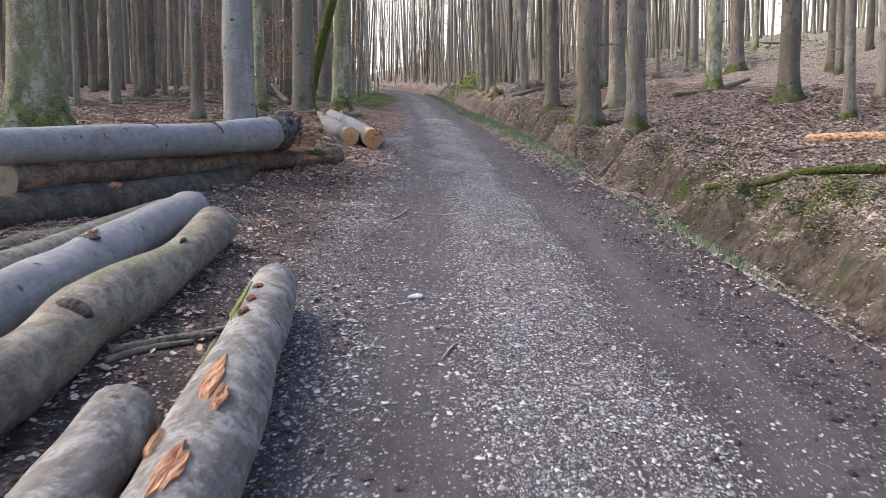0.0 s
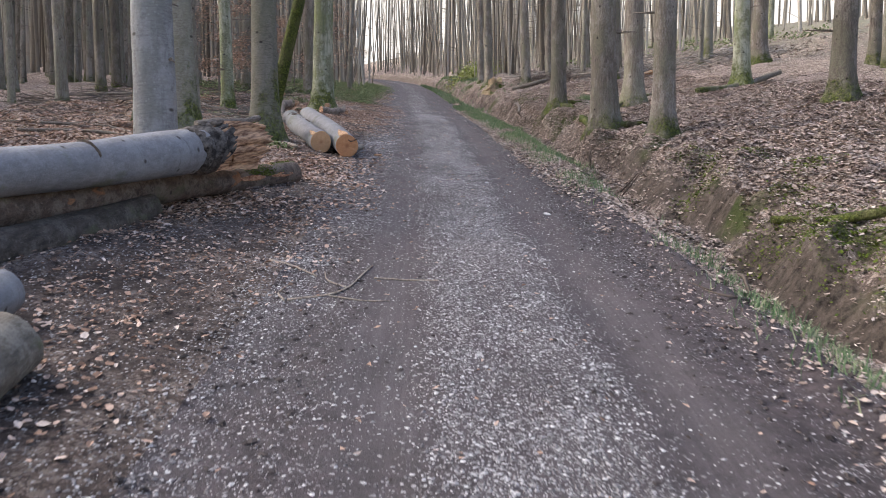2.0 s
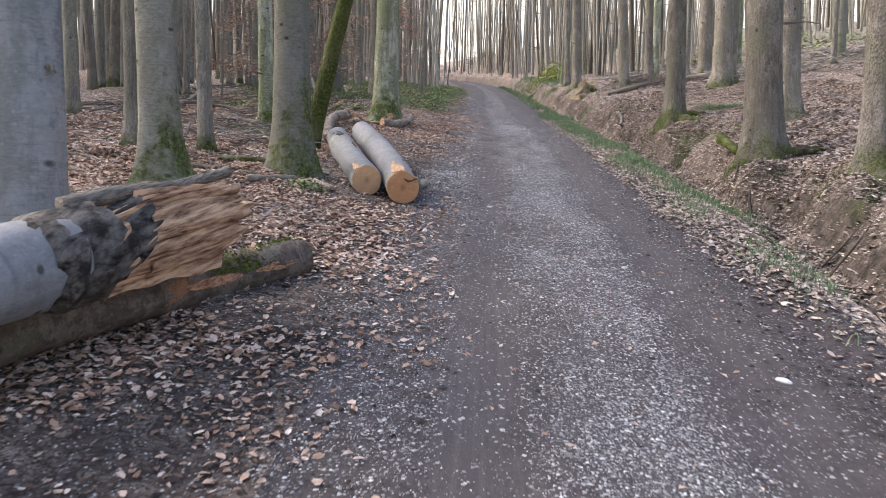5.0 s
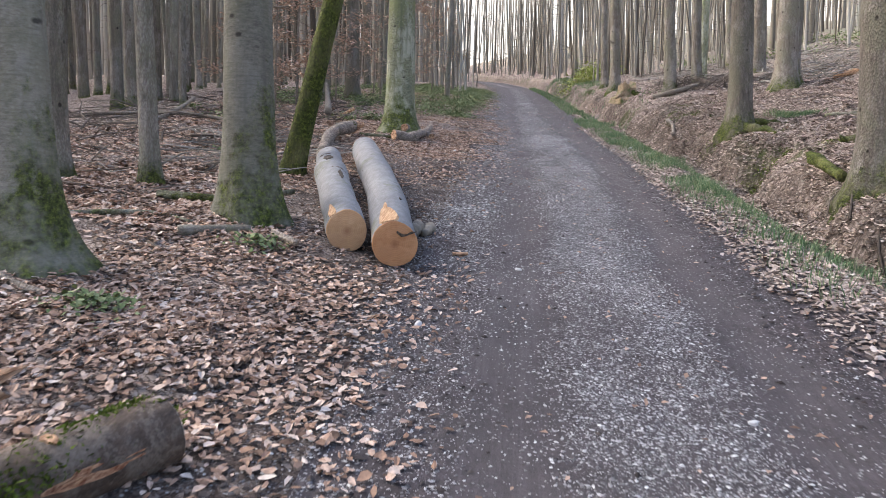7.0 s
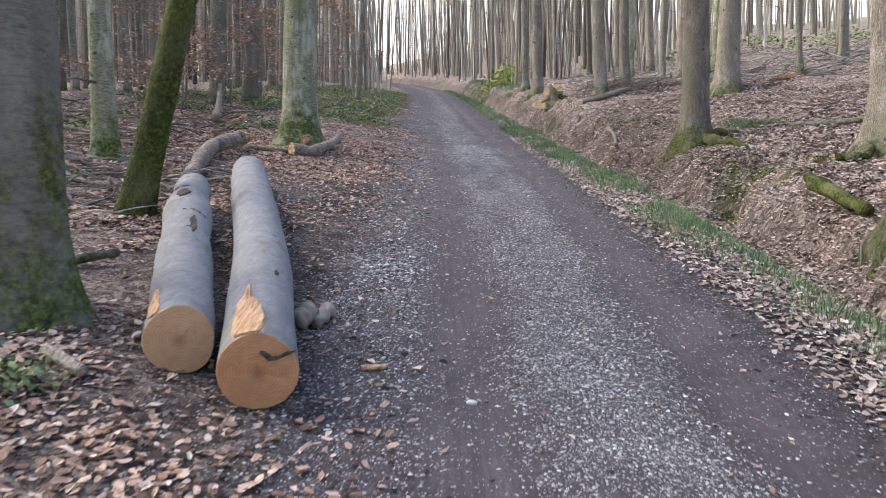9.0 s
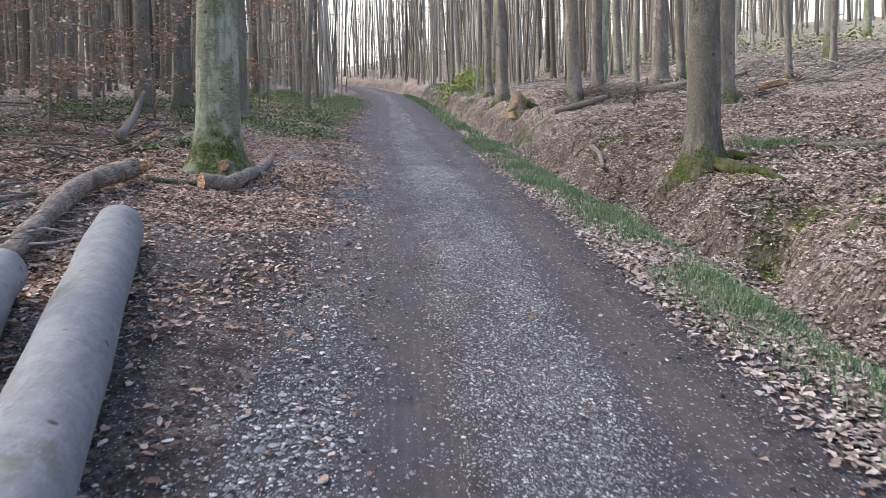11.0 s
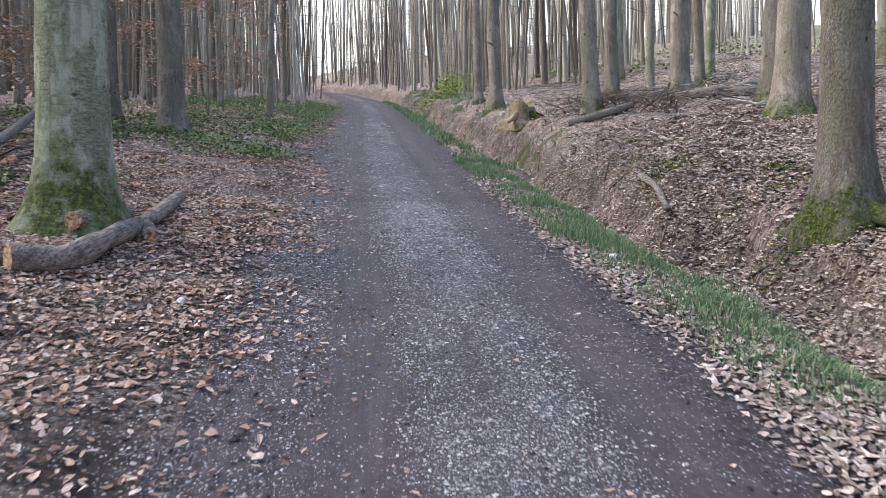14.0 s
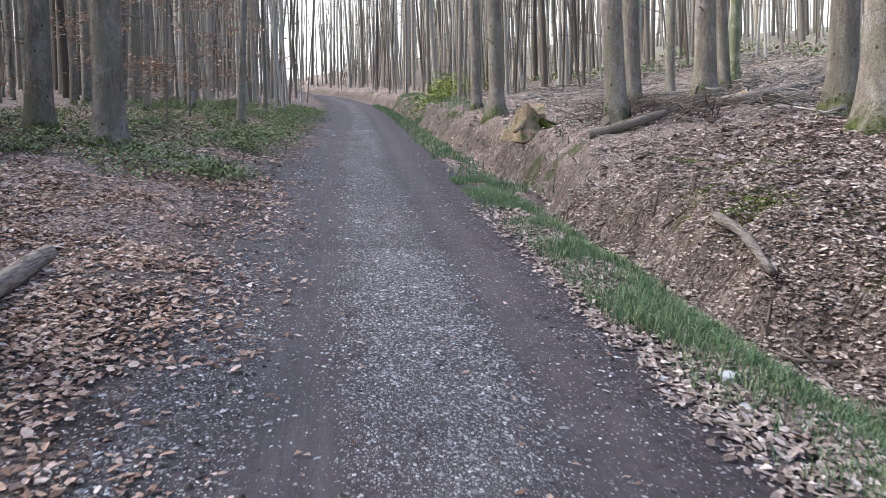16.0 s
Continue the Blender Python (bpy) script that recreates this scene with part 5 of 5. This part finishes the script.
branch([(-0.98, 1.85), (-0.85, 2.05), (-0.7, 2.22)], 0.020, 0.012, LOG_OLIVE, "greenish stick between the logs", name="stick", seed=37, category="stick")
branch([(1.63, 24.08), (1.78, 24.0), (1.95, 23.98)], 0.014, 0.008, PALETWIG, "pale twig at the edge of the track", name="twig", seed=38, category="twig", sides=6)
branch([(1.7, 24.05), (1.82, 23.85), (1.92, 23.75)], 0.010, 0.005, PALETWIG, "pale twig at the edge of the track", name="twig", seed=39, category="twig", sides=6)
branch([(3.32, 22.5), (3.5, 22.2), (3.62, 22.0)], 0.018, 0.010, DEADWOOD, "thin stick on the bank", name="stick", seed=40, category="stick")
branch([(-0.98, 15.15), (-0.93, 15.3, 0.03)], 0.07, 0.05, CUT_OLD, "chunk of weathered wood beside a log", name="wood_chunk", seed=41, category="wood", wobble=0.3)
branch([(-0.88, 15.2), (-0.84, 15.45)], 0.035, 0.05, CUT_OLD, "chunk of weathered wood beside a log", name="wood_chunk", seed=42, category="wood", wobble=0.3)
branch([(-0.52, 14.6), (-0.39, 14.63)], 0.018, 0.014, SPLINTER, "small wood chip on the track", name="wood_chip", seed=43, category="wood")

branch([(0.06, 6.28), (-0.1, 6.45), (-0.16, 6.7)], 0.006, 0.003, PALETWIG, "thin side shoot of a bowed twig", name="twig", seed=44, category="twig", sides=6)
branch([(-0.05, 6.08), (0.2, 6.0), (0.36, 6.05)], 0.006, 0.003, PALETWIG, "thin pale twig at the edge of the track", name="twig", seed=45, category="twig", sides=6)
branch([(-0.55, 2.6), (-0.72, 2.45), (-0.9, 2.15)], 0.016, 0.010, PALETWIG, "pale stick between the logs", name="stick", seed=46, category="stick")
branch([(-2.0, 14.2), (-1.75, 14.05, 0.02)], 0.035, 0.03, PALETWIG, "short pale stick at the foot of a beech", name="stick", seed=47, category="stick")
branch([(-3.4, 12.5), (-2.75, 12.1), (-2.1, 12.0)], 0.03, 0.018, DEADWOOD, "grey branch beside a mossy beech foot", seed=48)
branch([(-5.9, 13.2), (-4.9, 13.5), (-4.2, 13.3)], 0.035, 0.02, DEADWOOD, "grey branch lying on leaves", seed=49)

# mossy roots running down the bank from the two nearest spruces
for k, (pts, r0) in enumerate([([(4.15, 24.35, 0.06), (4.5, 24.15), (4.9, 24.05, -0.06)], 0.12), ([(4.12, 24.2, 0.05), (4.2, 23.5), (4.15, 22.8, -0.02), (4.05, 21.9, -0.05)], 0.14),
                               ([(4.0, 17.15, 0.05), (3.8, 16.75), (3.62, 16.3, -0.05)], 0.15), ([(4.05, 17.2, 0.05), (4.4, 17.0), (4.75, 16.95, -0.05)], 0.13),
                               ([(3.95, 17.2, 0.05), (3.65, 17.2, -0.02), (3.4, 17.0, -0.06)], 0.14), ([(4.5, 20.2), (4.8, 20.1, 0.05), (5.0, 20.4, 0.1)], 0.09)]):
    branch(pts, r0 * 0.8, 0.03, MOSSROOT, "moss-grown spruce root on the bank", name="tree_root", seed=50 + k, category="root", wobble=0.35, sides=14, steps=20)


def stump(x, y):
    r = np.random.default_rng(12)
    root = new("tree_stump")
    root.location = (x, y, ground_z(x, y))
    k = 22
    th = np.arange(k) * 2 * np.pi / k
    rows = []
    topz = 0.46 + 0.10 * np.sin(th * 2) + r.normal(0, 0.05, k)
    for f, s in ((-0.2, 1.7), (0.0, 1.5), (0.15, 1.15), (0.45, 1.0), (1.0, 0.93)):
        q = 0.33 * s * (1 + 0.12 * np.cos(th * 4 + 1) * (1.2 - f) + r.normal(0, 0.02, k))
        rows.append(np.stack([q * np.cos(th), q * np.sin(th), topz * f if f > 0 else np.full(k, f)], -1))
    V = np.vstack(rows + [np.array([[0, 0, 0.36]])])
    F = [[i * k + j, i * k + (j + 1) % k, (i + 1) * k + (j + 1) % k, (i + 1) * k + j] for i in range(4) for j in range(k)] + [[4 * k + j, 4 * k + (j + 1) % k, 5 * k] for j in range(k)]
    part("stump_wood", mesh("stump_wood", V, F, STUMPWOOD, False), root)
    for q, (dx, dy) in enumerate(((0.75, 0.1), (-0.35, -0.55), (0.5, -0.5))):
        P = spline([(0.15 * dx, 0.15 * dy, 0.28), (0.55 * dx, 0.55 * dy, 0.16), (1.2 * dx, 1.2 * dy, 0.02)], 8)
        part("root", mesh("root", *tube(P, np.linspace(0.14, 0.04, 8), 9, 0.2, q), MOSSTREE if q != 1 else STUMPWOOD), root, "mossy root" if q != 1 else "")
    tagged(root, "weathered rotten tree stump with mossy roots on the bank", "stump")


stump(2.95, 37.3)


def brush(name, n, x0, x1, y0, y1, hi, ln, label, mat=TWIG):
    """A heap of loose thin sticks."""
    V = []
    T = np.array([[0, 1, 4], [0, 4, 3], [1, 2, 5], [1, 5, 4], [2, 0, 3], [2, 3, 5], [3, 4, 6], [4, 5, 6], [5, 3, 6], [0, 2, 1]])
    for _ in range(n):
        x, y = rng.uniform(x0, x1), rng.uniform(y0, y1)
        a, l, w = rng.uniform(0, 6.283), ln * rng.uniform(0.3, 1), rng.uniform(0.005, 0.02) * (1.5 if ln > 1.5 else 1)
        p = np.array([x, y, ground_z(x, y) + rng.uniform(0, hi) ** 1.5])
        ex, ey = x + math.cos(a) * l, y + math.sin(a) * l
        e = np.array([ex, ey, ground_z(ex, ey) + rng.uniform(0, hi) + 0.02])
        s, t = np.array([-math.sin(a), math.cos(a), 0]) * w, np.array([0, 0, w])
        m = (p + e) / 2 + rng.normal(0, 0.05 * l, 3)
        V += [p + s, p - s, p + t, m + s, m - s, m + t, e]
    F = (np.arange(n)[:, None, None] * 7 + T[None]).reshape(-1, 3)
    stuff(name, np.array(V), F, mat, label, "brushwood")


brush("brushwood", 320, 3.9, 6.2, 34.2, 37.5, 0.55, 1.3, "heap of thin brown brushwood beside a spruce")
brush("brushwood", 600, 6.4, 15, 32.5, 44, 0.45, 1.6, "scattered grey brushwood on the slope", GREYTWIG)
brush("brushwood", 650, 5, 18, 42, 62, 0.3, 2.4, "scattered grey brushwood on the upper slope", GREYTWIG)
brush("brushwood", 150, -5.2, -3.2, 16.6, 21, 0.22, 1.3, "heap of dead branches behind the cut logs", GREYTWIG)
brush("brushwood", 260, -10, -4.6, 19.5, 28, 0.25, 1.7, "dead branches strewn over the forest floor")
brush("brushwood", 220, -14, -4.8, 12, 20, 0.18, 1.5, "dead branches strewn between the trunks")
brush("brushwood", 200, -12, -5.0, 28, 40, 0.35, 1.6, "dead branches in the undergrowth")
brush("brushwood", 160, 4.2, 12, 6, 30, 0.08, 0.9, "thin dead sticks on the leafy slope")
brush("brushwood", 130, -4.5, -2.0, 2, 24, 0.05, 0.5, "small dead sticks among leaves")
brush("brushwood", 120, 2.6, 3.5, 5, 32, 0.10, 0.5, "root ends and sticks in the ditch bank")


def foliage(name, blobs, per, size, mat, label, category, kind="stuff"):
    """Many small leaves in uneven drifts; blobs: x, y, z above ground, reach across, reach up."""
    X, Y, Z = [], [], []
    for x, y, z, rx, rz in blobs:
        q = rng.normal(0, 0.5, (per, 3))
        px, py = x + q[:, 0] * rx, y + q[:, 1] * rx
        X.append(px), Y.append(py), Z.append(height(px, py) + np.maximum(z + q[:, 2] * rz, 0.03))
    x, y, z = np.concatenate(X), np.concatenate(Y), np.concatenate(Z)
    n = len(x)
    a, t = rng.uniform(0, 6.283, n), rng.normal(0, 0.6, n)
    s = size * rng.uniform(0.5, 1.2, n)
    d = np.stack([np.cos(a), np.sin(a), np.sin(t)], -1) * s[:, None]
    w = np.stack([-np.sin(a), np.cos(a), rng.normal(0, 0.4, n)], -1) * s[:, None] * 0.4
    c = np.stack([x, y, z], -1)
    V = np.stack([c - d * 0.5, c + w, c + d * 0.5, c - w], 1).reshape(-1, 3)
    return stuff(name, V, np.arange(n * 4).reshape(-1, 4), mat, label, category, False)


low = [(float(mid(y)) - 2.5 - 7.5 * rng.random() ** 1.4, y, 0.10, rng.uniform(0.4, 1.0), 0.16) for y in rng.uniform(32, 62, 150)]
foliage("undergrowth", low, 460, 0.06, HERB, "low green brambles and herbs at the edge of the wood", "undergrowth")
low = [(rng.uniform(-9.5, -4.0), y, 0.08, rng.uniform(0.3, 0.7), 0.12) for y in rng.uniform(24, 38, 16)]
foliage("undergrowth", low, 150, 0.07, HERB, "sparse green herbs among dead branches", "undergrowth")
foliage("fern_patch", [(-2.25, 12.0, 0.04, 0.22, 0.03)], 220, 0.045, HERB, "small dark green fern patch on leaves", "fern")
foliage("herb_patch", [(-4.4, 19.0, 0.04, 0.35, 0.04), (-2.0, 13.9, 0.04, 0.2, 0.04)], 160, 0.05, HERB, "small green herbs on the leaf litter", "herbs")
foliage("shrub", [(1.9 + 0.35 * k, 58 + 1.6 * k, 0.55, 1.3, 0.7) for k in range(7)], 420, 0.14, BUSHLEAF, "fresh yellow-green shrubs beside the far track", "shrub")
foliage("shrub", [(rng.uniform(8, 22), rng.uniform(45, 75), 0.2, 1.6, 0.3) for k in range(26)], 140, 0.16, HERB, "low green growth on the slope", "undergrowth")
scatter_blades(2600, lambda n: (rng.normal(5.2, 0.22, n), rng.normal(25.0, 0.14, n)), 0.17, 0.004, "grass_tuft", GRASS, "tuft of fresh green grass at a spruce foot")
foliage("moss_cushions", [(x, y, 0.0, 0.45, 0.03) for x, y in ((4.55, 7.0), (4.9, 6.4), (4.3, 7.6), (4.6, 8.6), (4.2, 9.1), (5.2, 7.7))], 700, 0.03, MOSS, "green moss cushions below a mossy log", "moss")
foliage("moss_cushions", [(3.05 + rng.uniform(-0.1, 1.3) + float(mid(y)) * 0.85, y, 0.0, 0.3, 0.03) for y in rng.uniform(4, 31, 30)], 260, 0.03, MOSS, "green moss cushions on the bank", "moss")


# moss on the end of the torn log and on the foot of the pale beech
def moss_on(points, per, spread, label):
    V = []
    for p, r in points:
        q = rng.normal(0, 1, (per, 3))
        q /= np.linalg.norm(q, axis=1)[:, None]
        q = q[q[:, 2] > 0.25]
        q = q[rng.random(len(q)) < 0.35 + 0.65 * (vnoise(p[0] + q[:, 0] * r, p[1] + q[:, 1] * r, 0.07) > 0.42)]
        c0 = np.array(p) + q * r + np.array([0.37, 0.93, 0]) * rng.uniform(-spread, spread, len(q))[:, None]
        for k in range(len(q)):
            a = rng.normal(0, 0.0075, (3, 3))
            V += [c0[k] + a[0], c0[k] + a[1], c0[k] + a[2] + q[k] * 0.007]
    V = np.array(V)
    stuff("moss_cushions", V, np.arange(len(V)).reshape(-1, 3), MOSS, label, "moss", False)


moss_on([((-3.6, 22.75, ground_z(-3.6, 22.75) + 0.16), 0.125)], 1300, 0.12, "green moss cushion on a broken limb")
moss_on([((-1.28, 10.53, 0.168), 0.146), ((-1.40, 10.25, 0.175), 0.141), ((-1.52, 9.97, 0.19), 0.137)], 5200, 0.17, "green moss growing on the end of a log")


def sapling(x, y, tall, seed):
    """A young beech that has kept its dry copper leaves on level twigs."""
    r = np.random.default_rng(seed)
    root = new("beech_sapling")
    root.location = (x, y, ground_z(x, y))
    P = spline([(0, 0, -0.1), (0.05, 0.03, tall * 0.5), (0.15, -0.05, tall)], 8)
    part("trunk", mesh("trunk", *tube(P, np.linspace(0.035, 0.008, 8), 6, 0.05), DEADWOOD), root)
    for k in range(9):
        z = tall * r.uniform(0.2, 0.95)
        a, ln = r.uniform(0, 6.28), r.uniform(0.6, 1.7)
        o = np.array([math.cos(a), math.sin(a), r.uniform(-0.15, 0.2)])
        b = np.array([0.05, 0, z])
        part("twig", mesh("twig", *tube([b, b + o * ln * 0.5 + (0, 0, 0.04), b + o * ln], [0.012, 0.008, 0.003], 4), DEADWOOD), root)
        n = 70
        f = r.uniform(0.25, 1.05, n)
        c = b + f[:, None] * ln * o + r.normal(0, 1, (n, 3)) * np.array([0.20, 0.20, 0.10])
        t = r.uniform(0, 6.28, n)
        d = np.stack([np.cos(t), np.sin(t), r.normal(0, 0.3, n)], -1) * 0.06
        w = np.stack([-np.sin(t), np.cos(t), r.normal(0, 0.3, n)], -1) * 0.033
        V = np.stack([c - d, c + w, c + d, c - w], 1).reshape(-1, 3)
        me = mesh("leaf_spray", V, np.arange(n * 4).reshape(-1, 4), COPPER, False)
        tagged(part("leaf_spray", me, root, "dry copper leaves"), kind="stuff")
    tagged(root, "young beech with dry copper-coloured leaves in the wood", "sapling", "beech saplings")


for k, (x, y, tall) in enumerate([(-6.6, 39.0, 4.6), (-7.6, 31.5, 3.8), (-8.4, 34.0, 4.2), (-6.3, 45.0, 5.0), (-9.3, 30.0, 3.6), (-6.2, 50.0, 5.5), (-7.8, 43.0, 4.5), (-10.5, 36.0, 4.0), (-5.9, 56.0, 5.5), (-5.7, 40.5, 5.0), (-6.9, 33.5, 4.0), (-7.2, 28.5, 3.4)]):
    sapling(x, y, tall, 300 + k)

# pale stones and a heap of chippings beside the track
scatter_stones(900, lambda n: (rng.normal(-0.62, 0.22, n), rng.normal(17.0, 0.55, n)), 0.012, 0.05, "gravel_heap", "patch of pale chippings beside the track")
scatter_stones(420, lambda n: (rng.normal(-0.38, 0.14, n), rng.normal(7.05, 0.2, n)), 0.008, 0.03, "gravel_heap", "patch of pale blue-grey chippings on dark soil")
scatter_stones(1500, lambda n: (rng.uniform(-0.6, 0.9, n), rng.uniform(1.5, 3.6, n)), 0.008, 0.04, "gravel_heap", "loose stones on the dark edge of the track")


def single_stone(x, y, s, seed):
    bm = bmesh.new()
    bmesh.ops.create_icosphere(bm, subdivisions=2, radius=s)
    r = np.random.default_rng(seed)
    ph = r.uniform(0, 6, 3)
    for v in bm.verts:
        q = 1 + 0.25 * math.sin(v.co.x / s * 2 + ph[0]) * math.cos(v.co.y / s * 2.4 + ph[1]) + 0.12 * math.sin(v.co.z / s * 4 + ph[2])
        v.co = Vector((v.co.x * 1.3, v.co.y * 0.9, v.co.z * 0.6)) * q
    me = bpy.data.meshes.new("stone")
    bm.to_mesh(me)
    bm.free()
    me.materials.append(STONE)
    ob = new("stone", me)
    ob.matrix_world = pose(x, y, ground_z(x, y) + s * 0.25, 0, 0, r.uniform(0, 360))
    tagged(ob, "single pale stone lying on the ground", "stone")


for k, (x, y, s) in enumerate([(0.36, 3.36, 0.035), (1.8, 9.3, 0.03), (1.27, 11.57, 0.022), (0.07, 14.25, 0.022), (1.97, 24.55, 0.06), (-1.55, 22.9, 0.04), (1.62, 24.6, 0.03), (2.19, 25.0, 0.05), (1.9, 24.2, 0.03), (-0.5, 12.7, 0.03)]):
    single_stone(x, y, s, k)

# ---- the whole track climbs: turn the place, and leave what grows upright ----
for ob in list(scene.objects):
    if ob.parent is None and ob.type not in ("CAMERA", "LIGHT"):
        if ob.name.split(".")[0] in ("tree", "beech_sapling"):
            m = ob.matrix_basis.copy()
            m.translation = TILT @ m.translation
            ob.matrix_basis = m
        else:
            ob.matrix_basis = TILT @ ob.matrix_basis
